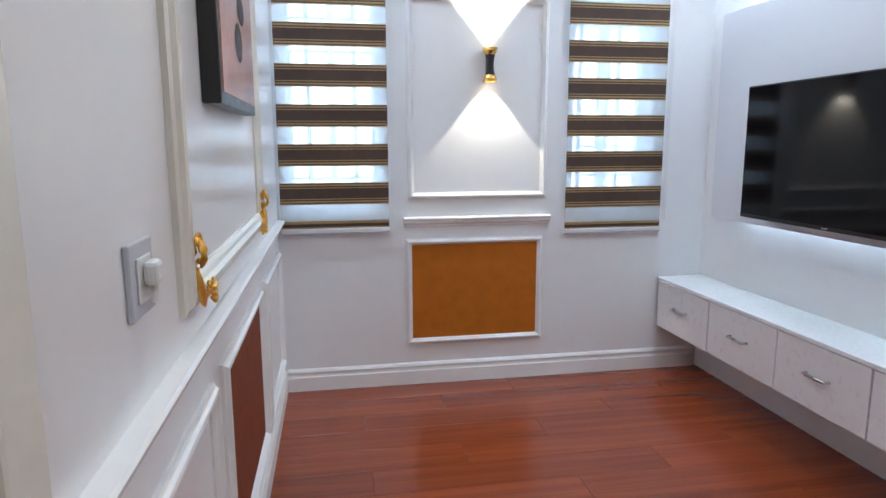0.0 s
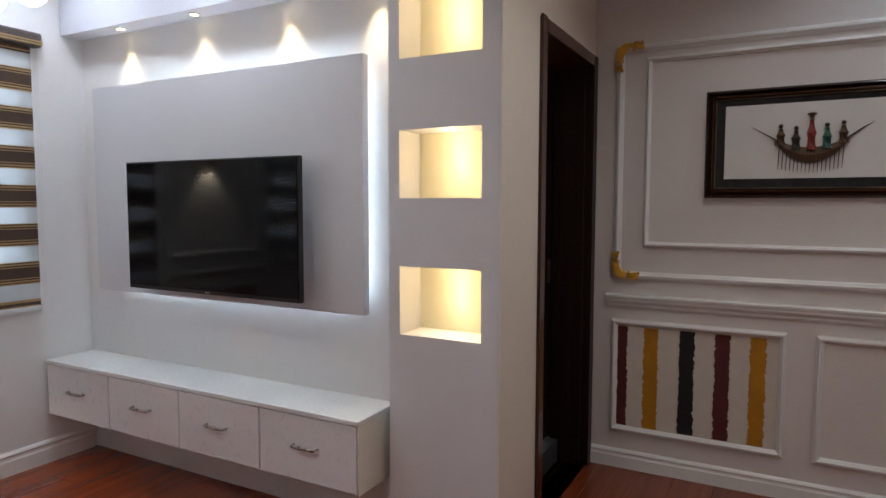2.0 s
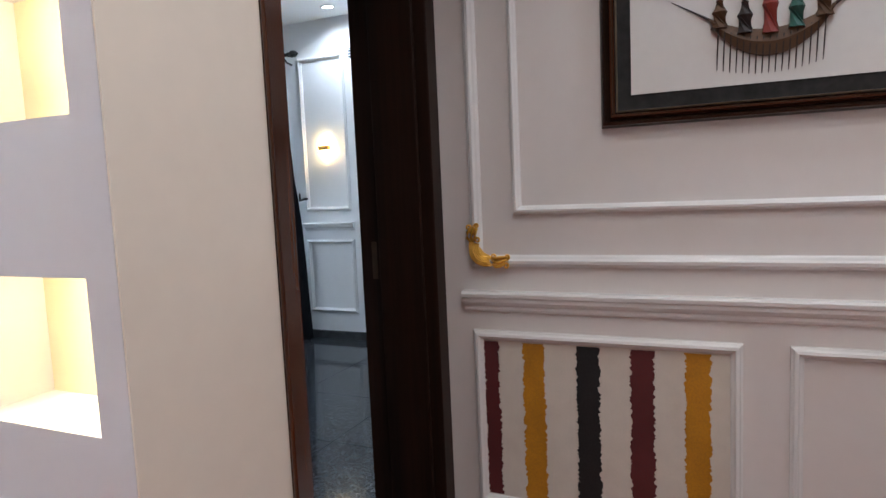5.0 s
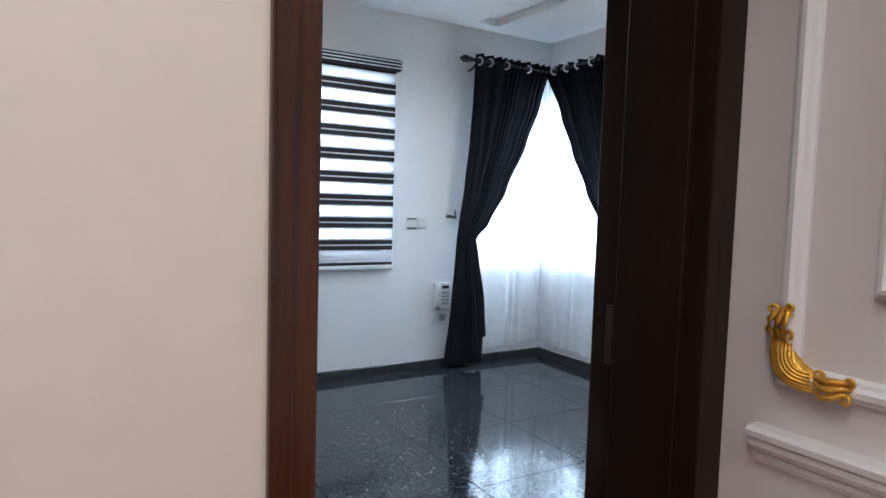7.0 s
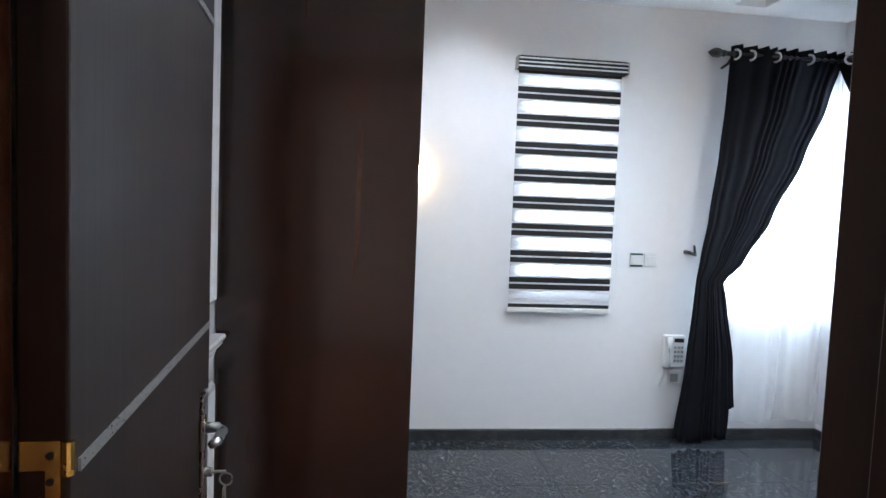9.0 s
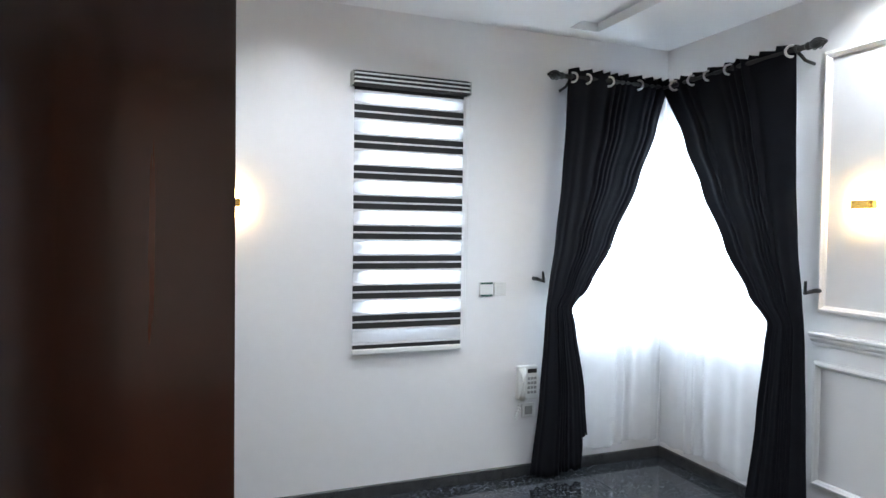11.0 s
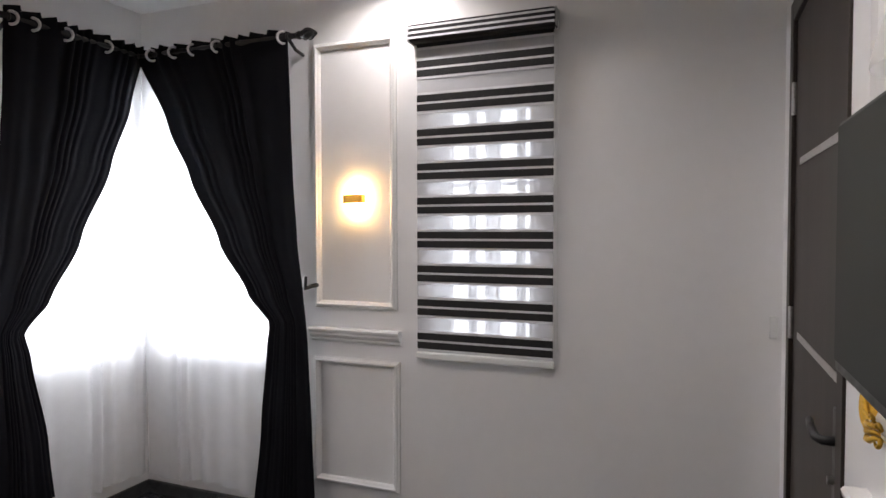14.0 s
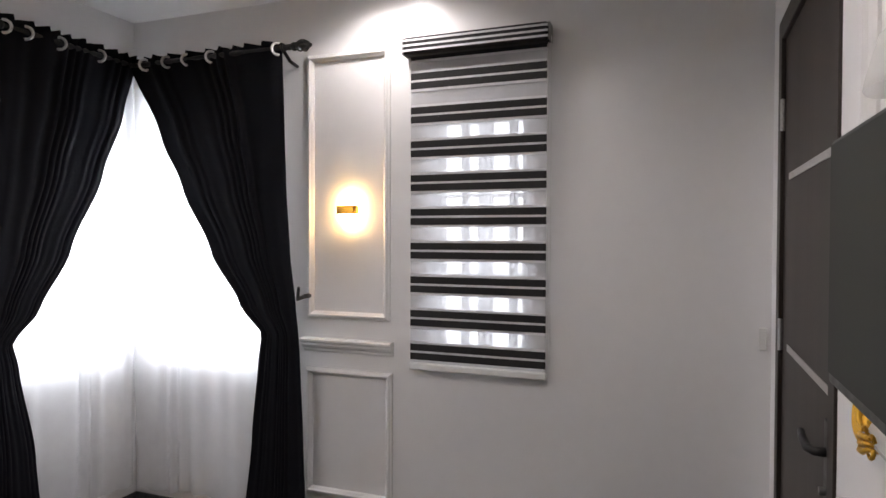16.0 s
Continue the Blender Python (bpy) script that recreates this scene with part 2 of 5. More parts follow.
M_BROWNB = material("brown_blind_fabric", (0.070, 0.042, 0.030), 0.8, var=0.08, scale=60, bump=0.3, bump_scale=500)
M_CASS = material("taupe_blind_cassette", (0.085, 0.066, 0.060), 0.28, var=0.08, scale=40)
M_TANB = material("tan_blind_fabric", (0.36, 0.24, 0.11), 0.8, var=0.06, scale=60)
M_BLACKB = material("black_blind_fabric", (0.016, 0.015, 0.016), 0.85, var=0.06, scale=60)
M_WHITEB = material("white_blind_fabric", (0.62, 0.62, 0.63), 0.8, var=0.04, scale=60)
M_SHEER1 = cloth_sheer("sheer_blind_net", (0.84, 0.88, 0.90), 0.50)
M_SHEER2 = cloth_sheer("white_blind_net", (0.86, 0.86, 0.88), 0.47)
M_NET = cloth_sheer("white_net_curtain", (0.90, 0.90, 0.91), 0.34)
M_CURT = material("black_curtain_fabric", (0.0090, 0.0094, 0.0120), 0.95, var=0.10, scale=12, bump=0.2, bump_scale=500, spec=0.06)
M_WFRAME = material("white_window_frame", (0.75, 0.75, 0.75), 0.4)
M_BARS = material("white_burglar_bar", (0.55, 0.56, 0.58), 0.4)
M_GLASS = glass_mat("window_glass")
M_WPLAST = material("white_plastic", (0.72, 0.72, 0.7), 0.35, var=0.02)
M_SOCK = material("pale_grey_plastic", (0.52, 0.53, 0.58), 0.35, var=0.02)
M_GREEN = material("dark_green_plastic", (0.03, 0.10, 0.08), 0.4)
M_GREYP = material("grey_plastic", (0.30, 0.30, 0.29), 0.45)
M_PFRAME = material("dark_picture_frame", (0.022, 0.011, 0.007), 0.25, var=0.03, scale=4, coat=0.3, rvar=0.1)
M_PFRAME2 = material("brown_frame_bevel", (0.085, 0.034, 0.018), 0.25, var=0.03, scale=4, coat=0.3, rvar=0.1)
M_MAT = material("black_picture_mat", (0.012, 0.012, 0.012), 0.8)
M_PAPER = material("pale_picture_paper", (0.66, 0.64, 0.62), 0.7, var=0.02)
M_ROSE = material("rose_picture_print", (0.42, 0.20, 0.15), 0.4, var=0.25, scale=5)
M_INK = material("dark_picture_ink", (0.03, 0.02, 0.018), 0.6)
M_BOAT = material("boat_brown", (0.09, 0.045, 0.02), 0.6, var=0.2, scale=60)
M_ROBE = material("picture_red", (0.22, 0.03, 0.02), 0.6)
M_GILT = material("aged_gilt", (0.42, 0.34, 0.22), 0.35, metal=0.7, var=0.1, scale=30)
M_FROST = cloth_sheer("frosted_lamp_glass", (0.85, 0.85, 0.84), 0.35)
M_GLOBE = glow("globe_lamp_glass", (1.0, 0.88, 0.68), 2.4)
M_LED = glow("cool_led_strip", (0.80, 0.95, 1.0), 9.0)
M_DLENS = glow("downlight_lens", (1.0, 0.82, 0.5), 9.0)
M_CLENS = glow("cool_downlight_lens", (0.85, 0.94, 1.0), 9.0)
M_HALO = glow("sconce_diffuser", (1.0, 0.72, 0.32), 15.0)
M_SCUP = glow("sconce_bulb", (1.0, 0.80, 0.48), 9.0)
M_GRASS = material("ground", (0.25, 0.24, 0.2), 0.9, var=0.1)
M_PLASTER = material("pale_rendered_wall", (0.62, 0.6, 0.57), 0.8, var=0.05)

# ---------------- mesh helpers ----------------


def box(bm, x0, x1, y0, y1, z0, z1, bevel=0.0):
    r = bmesh.ops.create_cube(bm, size=1)
    vs = r["verts"]
    for v in vs:
        v.co = ((x0 + x1) / 2 + v.co.x * (x1 - x0), (y0 + y1) / 2 + v.co.y * (y1 - y0), (z0 + z1) / 2 + v.co.z * (z1 - z0))
    if bevel:
        es = list({e for v in vs for e in v.link_edges})
        bmesh.ops.bevel(bm, geom=es, offset=bevel, segments=2, affect="EDGES", profile=0.5)


def cyl(bm, p, q, r0, r1=None, seg=16):
    p, q = Vector(p), Vector(q)
    d = q - p
    m = Matrix.Translation((p + q) / 2) @ d.to_track_quat("Z", "Y").to_matrix().to_4x4()
    bmesh.ops.create_cone(bm, cap_ends=True, segments=seg, radius1=r0, radius2=r0 if r1 is None else r1, depth=d.length, matrix=m)


def ball(bm, c, r, s=(1, 1, 1), u=20, v=12):
    bmesh.ops.create_uvsphere(bm, u_segments=u, v_segments=v, radius=r, matrix=Matrix.Translation(c) @ Matrix.Diagonal((*s, 1)))


def tube(bm, pts, radii, seg=10):
    """A tapered tube along points."""
    pts = [Vector(p) for p in pts]
    rings = []
    for i, p in enumerate(pts):
        d = (pts[min(i + 1, len(pts) - 1)] - pts[max(i - 1, 0)]).normalized()
        q = d.to_track_quat("Z", "Y").to_matrix()
        r = radii[i] if isinstance(radii, (list, tuple)) else radii
        rings.append([bm.verts.new(p + q @ Vector((math.cos(2 * math.pi * k / seg) * r, math.sin(2 * math.pi * k / seg) * r, 0))) for k in range(seg)])
    for a, b in zip(rings, rings[1:]):
        for k in range(seg):
            bm.faces.new((a[k], a[(k + 1) % seg], b[(k + 1) % seg], b[k]))
    bm.faces.new(list(reversed(rings[0])))
    bm.faces.new(rings[-1])


def ring(bm, c, axis, major, minor, seg=24, sub=8):
    c, q = Vector(c), Vector(axis).to_track_quat("Z", "Y").to_matrix()
    rows = []
    for i in range(seg):
        a = 2 * math.pi * i / seg
        rows.append([bm.verts.new(c + q @ Vector(((major + minor * math.cos(b)) * math.cos(a), (major + minor * math.cos(b)) * math.sin(a), minor * math.sin(b))))
                     for b in (2 * math.pi * k / sub for k in range(sub))])
    for i in range(seg):
        a, b = rows[i], rows[(i + 1) % seg]
        for k in range(sub):
            bm.faces.new((a[k], b[k], b[(k + 1) % sub], a[(k + 1) % sub]))


def mesh_of(name, bm, mat, smooth=False):
    bmesh.ops.recalc_face_normals(bm, faces=bm.faces[:])
    me = bpy.data.meshes.new(name)
    bm.to_mesh(me)
    bm.free()
    for m in (mat if isinstance(mat, (list, tuple)) else [mat]):
        me.materials.append(m)
    if smooth:
        me.polygons.foreach_set("use_smooth", [True] * len(me.polygons))
    return me


def part(name, bm, mat, parent=None, label="", smooth=False):
    ob = new(name, mesh_of(name, bm, mat, smooth))
    if parent is not None:
        ob.parent = parent
    if label:
        tagged(ob, label)
    return ob


def thing(name, at, label, category, group=""):
    ob = new(name)
    ob.empty_display_size = 0.1
    ob.location = at
    return tagged(ob, label, category, group)


def hold(parent, *parts):
    """Puts parts that were built in world places under a thing, where they are."""
    bpy.context.view_layer.update()
    for p in parts:
        p.parent = parent
        p.matrix_parent_inverse = Matrix.Translation(parent.location).inverted()


def B(*boxes, bevel=0.0):
    bm = bmesh.new()
    for b in boxes:
        box(bm, *b, bevel=bevel)
    return bm


def holed(u0, u1, v0, v1, holes):
    """Rectangles that fill u0..u1, v0..v1 but for the holes."""
    us = sorted({u0, u1, *[h[0] for h in holes], *[h[1] for h in holes]})
    vs = sorted({v0, v1, *[h[2] for h in holes], *[h[3] for h in holes]})
    cells = []
    for a, b in zip(us, us[1:]):
        run = None
        for c, d in zip(vs, vs[1:]):
            mu, mv = (a + b) / 2, (c + d) / 2
            if any(h[0] < mu < h[1] and h[2] < mv < h[3] for h in holes):
                if run:
                    cells.append((a, b, *run))
                run = None
            else:
                run = (run[0], d) if run else (c, d)
        if run:
            cells.append((a, b, *run))
    return cells


def wall_x(name, y0, y1, x0, x1, z0, z1, holes, mat, label):
    """A wall that runs along x."""
    bm = B(*[(a, b, y0, y1, c, d) for a, b, c, d in holed(x0, x1, z0, z1, holes)])
    bmesh.ops.remove_doubles(bm, verts=bm.verts[:], dist=1e-5)
    return tagged(part(name, bm, mat), label, "wall", kind="structure")


def wall_y(name, x0, x1, y0, y1, z0, z1, holes, mat, label):
    bm = B(*[(x0, x1, a, b, c, d) for a, b, c, d in holed(y0, y1, z0, z1, holes)])
    bmesh.ops.remove_doubles(bm, verts=bm.verts[:], dist=1e-5)
    return tagged(part(name, bm, mat), label, "wall", kind="structure")


PROFILE = ((0.0, 0.0), (0.0, 0.010), (0.18, 0.014), (0.30, 0.022), (0.55, 0.024), (0.70, 0.016), (0.86, 0.012), (1.0, 0.006), (1.0, 0.0))


def on_wall(wall, u, v, w):
    """A place on a wall: u along it, v up, w out of it. Walls: axis and place of the face, and the side it looks to."""
    axis, at, side = wall
    return Vector((at + side * w, u, v)) if axis == "x" else Vector((u, at + side * w, v))


def moulding(wall, u0, u1, v0, v1, width=0.035, deep=1.0, name="trim", label="white painted rectangular wall moulding", mat=None):
    """A mitred moulding frame on a wall."""
    bm = bmesh.new()
    cu = ((u0, v0, 1, 1), (u1, v0, -1, 1), (u1, v1, -1, -1), (u0, v1, 1, -1))
    rows = [[bm.verts.new(on_wall(wall, u + su * f * width, v + sv * f * width, w * deep)) for f, w in PROFILE] for u, v, su, sv in cu]
    for i in range(4):
        a, b = rows[i], rows[(i + 1) % 4]
        for k in range(len(PROFILE) - 1):
            bm.faces.new((a[k], b[k], b[k + 1], a[k + 1]))
    return tagged(part(name, bm, mat or M_TRIM), label, "moulding", kind="structure")


RAIL = ((0.0, 0.0), (0.0, 0.008), (0.12, 0.012), (0.25, 0.012), (0.35, 0.022), (0.5, 0.030), (0.66, 0.030), (0.74, 0.038), (0.9, 0.040), (1.0, 0.034), (1.0, 0.0))
BASE = ((0.0, 0.0), (0.0, 0.018), (0.62, 0.018), (0.68, 0.014), (0.78, 0.013), (0.86, 0.017), (0.94, 0.012), (1.0, 0.006), (1.0, 0.0))


def strip(wall, u0, u1, v0, v1, prof, name, label, mat, deep=1.0):
    bm = bmesh.new()
    rows = [[bm.verts.new(on_wall(wall, u, v0 + f * (v1 - v0), w * deep)) for f, w in prof] for u in (u0, u1)]
    for k in range(len(prof) - 1):
        bm.faces.new((rows[0][k], rows[1][k], rows[1][k + 1], rows[0][k + 1]))
    for r in rows:
        bm.faces.new(r)
    return tagged(part(name, bm, mat), label, name.replace("_", " "), kind="structure")


def wbox(bm, wall, u0, u1, v0, v1, w0, w1, bevel=0.0):
    a, b = on_wall(wall, u0, v0, w0), on_wall(wall, u1, v1, w1)
    box(bm, min(a.x, b.x), max(a.x, b.x), min(a.y, b.y), max(a.y, b.y), min(a.z, b.z), max(a.z, b.z), bevel)


def WB(wall, *boxes, bevel=0.0):
    bm = bmesh.new()
    for b in boxes:
        wbox(bm, wall, *b, bevel=bevel)
    return bm


WALL_N1, WALL_W1, WALL_P1 = ("y", N1, -1), ("x", W1, 1), ("x", P1, -1)
WALL_N2, WALL_E2, WALL_S2, WALL_W2 = ("y", N2, -1), ("x", E2, -1), ("y", DB, 1), ("x", W2, 1)

# ---------------- structure ----------------
T = 0.22
win1 = [(-2.31, -1.80, 1.0, 2.2), (-0.73, -0.25, 1.0, 2.2)]
wall_x("wall_north", N1, N1 + T, W1 - T, W2 - 0.001, -0.1, C1 + 0.1, win1, M_WALL, "white satin painted wall with two windows")
wall_y("wall_west", W1 - T, W1, S1 - T, N1, -0.1, C1 + 0.1, [(-1.08, -0.19, -0.1, 2.14)], M_WALL, "glossy white painted side wall with mouldings")
wall_x("wall_south", S1 - T, S1, W1, P1 + T, -0.1, C1 + 0.1, [], M_WALL, "plain white wall closing the living room")
wall_y("wall_east", P1, P1 + T, S1, DY, -0.1, C1 + 0.1, [], M_PWALL, "pale pinkish grey wall with white panel mouldings")
# wall with the doorway between the rooms
DX0, DX1, DTOP = 0.40, P1, 2.20
bm = B(*[(p, q, DY, DB, r, s) for p, q, r, s in holed(RX + 0.10, E2 + T, -0.1, C1 + 0.1, [(DX0, DX1, -0.1, DTOP), (2.46, 3.335, F2, 2.22)])], (0.0005, RX + 0.10, DY, DY + 0.004, -0.1, C1 + 0.1))
for f in [f for f in bm.faces if abs(f.normal.x) > 0.9 and abs(f.calc_center_median().x - RX - 0.10) < 1e-4 and f.calc_center_median().y < DY + 0.003]:
    bm.faces.remove(f)
bm.normal_update()
for f in bm.faces:
    f.material_index = 1 if f.calc_center_median().y > DB - 0.001 else 0
tagged(part("wall_doorway", bm, [M_CREAM, M_WALL]), "cream painted wall with the dark doorway", "wall", kind="structure")
# niche column and the wall behind the television
niches = [(0.178, 0.535, 0.90, 1.175), (0.178, 0.535, 1.445, 1.712), (0.178, 0.535, 1.985, 2.25)]
wall_y("wall_niche_column", 0.0, 0.165, DY + 0.0045, TS, 0.0, C1, niches, M_COL, "pale grey column with three lit niches")
wall_y("wall_niche_core", 0.1655, RX + 0.0995, DY + 0.0045, TS, 0.0, C1, [], M_NICHE, "back of the niche column, warm lamp light in its colour")
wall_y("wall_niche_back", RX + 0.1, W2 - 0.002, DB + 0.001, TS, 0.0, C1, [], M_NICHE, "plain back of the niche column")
wall_y("wall_television", RX, W2 - 0.001, TS + 0.001, N1, -0.1, C1, [], M_WALL, "white recessed wall behind the television panel")
tagged(part("wall_soffit", B((0.0, RX - 0.001, TS + 0.001, N1, SOF, C1)), M_SOF), "lilac white soffit with small downlights above the television", "soffit", kind="structure")
tagged(part("wall_between", B((W2 - 0.14, W2 - 0.003, N1 + 0.001, N2, 0, C1)), M_WALL), "plain wall behind the wardrobe", "wall", kind="structure")
# bedroom
win2n = [(1.60, 2.10, 1.0, 2.2), (2.80, 3.40, 0.90, 2.2)]
win2e = [(1.22, 1.66, 1.0, 2.05), (2.45, 3.20, 0.90, 2.2)]
wall_x("wall_bedroom_north", N2, N2 + T, W2 - 0.14, E2 + T, 0, C1 + 0.1, win2n, M_WALL, "white bedroom wall with two windows")
wall_y("wall_bedroom_east", E2, E2 + T, DB, N2, 0, C1 + 0.1, win2e, M_WALL, "white bedroom wall with windows and panel mouldings")
# ceilings
tagged(part("ceiling", B((W1 - T, P1 + T, S1 - T, N1 + T, C1, C1 + 0.12)), M_CEIL), "white living room ceiling", "ceiling", kind="structure")
SL0, SL1, SLN, SLS = 2.70, 2.885, 3.155, 0.48
tagged(part("ceiling_bedroom", B((W2, SL0, DB, N2, C2, C2 + 0.18), (SL1, E2, DB, N2, C2, C2 + 0.18), (SL0, SL1, SLN, N2, C2, C2 + 0.18), (SL0, SL1, DB, SLS, C2, C2 + 0.18), (SL0, SL1, SLS, SLN, C2 + 0.05, C2 + 0.18)), M_CEIL),
       "white bedroom ceiling with a long recessed groove", "ceiling", kind="structure")
floor_1 = tagged(part("floor", B((W1, P1, S1, N1, -0.12, -0.012), (DX0, DX1, DY, DB - 0.09, -0.12, -0.012)), M_SUB), "glossy red-brown laminate plank floor", "floor", kind="structure")
floor_2 = tagged(part("floor_bedroom", B((W2, E2, DB - 0.03, N2, F2 - 0.12, F2 - 0.006), (DX0, DX1, DB - 0.09, DB - 0.03, -0.1, F2 - 0.006)), M_GROUT), "polished black granite tile floor", "floor", kind="structure")
tagged(part("ground", B((-3000, 3000, N1 + T + 0.02, 3000, -0.6, -0.4), (E2 + T + 0.02, 3000, -3000, N1 + T + 0.02, -0.6, -0.4)), M_GRASS), "pale bare ground outside the windows", "ground", kind="structure")

# baseboards and mouldings, living room
strip(WALL_N1, W1 + 0.02, 0.10, 0.0, 0.125, BASE, "baseboard", "white moulded baseboard", M_TRIM)
strip(WALL_W1, -0.115, N1, 0.0, 0.125, BASE, "baseboard", "white moulded baseboard", M_TRIM)
strip(WALL_P1, S1, DY - 0.002, 0.0, 0.10, BASE, "baseboard", "white moulded baseboard", M_TRIM)
# window wall
moulding(WALL_N1, -1.66, -0.875, 1.06, 2.135, 0.035)
strip(WALL_N1, -1.685, -0.85, 0.905, 0.962, RAIL, "trim", "white painted chair rail moulding", M_TRIM)
moulding(WALL_N1, -1.675, -0.885, 0.235, 0.84, 0.034)
tagged(part("wall_panel", WB(WALL_N1, (-1.643, -0.917, 0.268, 0.808, 0.0, 0.004)), M_ORANGE), "orange wallpaper panel inside white moulding", "wall panel", kind="structure")
# side wall
moulding(WALL_W1, 0.50, 1.88, 1.03, 2.22, 0.065, 1.2, mat=M_AGED)
moulding(WALL_W1, -2.9, -1.35, 1.0, 2.22, 0.065, 1.2, mat=M_AGED)
strip(WALL_W1, -0.115, N1 - 0.02, 0.905, 0.962, RAIL, "trim", "white painted chair rail moulding", M_TRIM)
for i, (u0, u1) in enumerate(((-2.9, -1.35), (-0.02, 0.74), (0.86, 1.74), (1.86, 2.62))):
    moulding(WALL_W1, u0, u1, 0.20, 0.81, 0.034)
    if i % 2 == 0:
        tagged(part("wall_panel", WB(WALL_W1, (u0 + 0.033, u1 - 0.033, 0.233, 0.777, 0.0, 0.004)), M_RED), "reddish brown wallpaper panel inside white moulding", "wall panel", kind="structure")
# picture wall
moulding(WALL_P1, -1.83, -0.015, 1.028, 2.24, 0.040)
moulding(WALL_P1, -1.655, -0.165, 1.20, 2.17, 0.028)
moulding(WALL_P1, -2.95, -2.05, 1.028, 2.24, 0.040)
strip(WALL_P1, S1, DY - 0.085, 0.877, 0.947, RAIL, "trim", "white painted chair rail moulding", M_TRIM)
for i, (u0, u1) in enumerate(((-0.845, -0.012), (-1.825, -0.965), (-2.78, -1.905))):
    moulding(WALL_P1, u0, u1, 0.198, 0.812, 0.034)

# bedroom mouldings
moulding(WALL_E2, 1.830, 2.245, 1.150, 2.338, 0.032)
strip(WALL_E2, 1.812, 2.265, 0.997, 1.060, RAIL, "trim", "white painted chair rail moulding", M_TRIM)
moulding(WALL_E2, 1.818, 2.255, 0.345, 0.925, 0.032)
moulding(WALL_W2, 0.62, 1.70, 1.14, 2.345, 0.034)
strip(WALL_W2, DB + 0.1, 1.74, 0.985, 1.045, RAIL, "trim", "white painted chair rail moulding", M_TRIM)
moulding(WALL_W2, 0.62, 1.70, 0.34, 0.915, 0.034)
moulding(WALL_S2, 1.38, 2.225, 1.19, 2.345, 0.034)
strip(WALL_S2, 1.36, 2.28, 1.0, 1.06, RAIL, "trim", "white painted chair rail moulding", M_TRIM)
FLAT = ((0.0, 0.0), (0.0, 0.012), (0.92, 0.012), (1.0, 0.008), (1.0, 0.0))
M_SKIRT = material("granite_skirting", (0.045, 0.047, 0.05), 0.25, var=0.25, scale=60)
strip(WALL_N2, 0.92, E2 - 0.013, F2, F2 + 0.062, FLAT, "baseboard", "black granite skirting", M_SKIRT)
strip(WALL_E2, DB + 0.012, N2, F2, F2 + 0.062, FLAT, "baseboard", "black granite skirting", M_SKIRT)
strip(WALL_S2, 1.36, 2.44, F2, F2 + 0.062, FLAT, "baseboard", "black granite skirting", M_SKIRT)

# painted stripes in the panels
rs = random.Random(4)


def painted_panel(u0, u1, stripes, label):
    th = thing("wall_panel", on_wall(WALL_P1, (u0 + u1) / 2, 0.5, 0), label, "wall panel", "painted panels")
    th["kind"] = "structure"
    hold(th, part("backing", WB(WALL_P1, (u0, u1, 0.232, 0.778, 0.0, 0.004)), M_CANVAS))
    for a, b, m in stripes:
        bm = bmesh.new()
        n = 120
        rows = []
        ja = jb = 0
        for i in range(n + 1):
            v = 0.236 + (0.774 - 0.236) * i / n
            ja, jb = 0.35 * ja + rs.uniform(-0.0045, 0.0045), 0.35 * jb + rs.uniform(-0.0045, 0.0045)
            rows.append([bm.verts.new(on_wall(WALL_P1, q, v, w)) for q, w in ((a + ja, 0.004), (a + ja, 0.006), (b + jb, 0.006), (b + jb, 0.004))])
        for p, q in zip(rows, rows[1:]):
            for k in range(3):
                bm.faces.new((p[k], p[k + 1], q[k + 1], q[k]))
        hold(th, part("stripe", bm, m))
    return th


SEQ = (M_PMAROON, M_POCHRE, M_PBLACK, M_PMAROON, M_POCHRE)
painted_panel(-0.812, -0.045, [(-0.098, -0.047, SEQ[0]), (-0.255, -0.183, SEQ[1]), (-0.432, -0.360, SEQ[2]), (-0.598, -0.528, SEQ[3]), (-0.758, -0.688, SEQ[4])],
              "cream panel painted with maroon, ochre and black stripes")
painted_panel(-2.747, -1.938, [(-1.995, -1.942, SEQ[0]), (-2.15, -2.078, SEQ[1]), (-2.33, -2.255, SEQ[2]), (-2.50, -2.43, SEQ[3]), (-2.66, -2.59, SEQ[4])],
              "cream panel painted with maroon, ochre and black stripes")


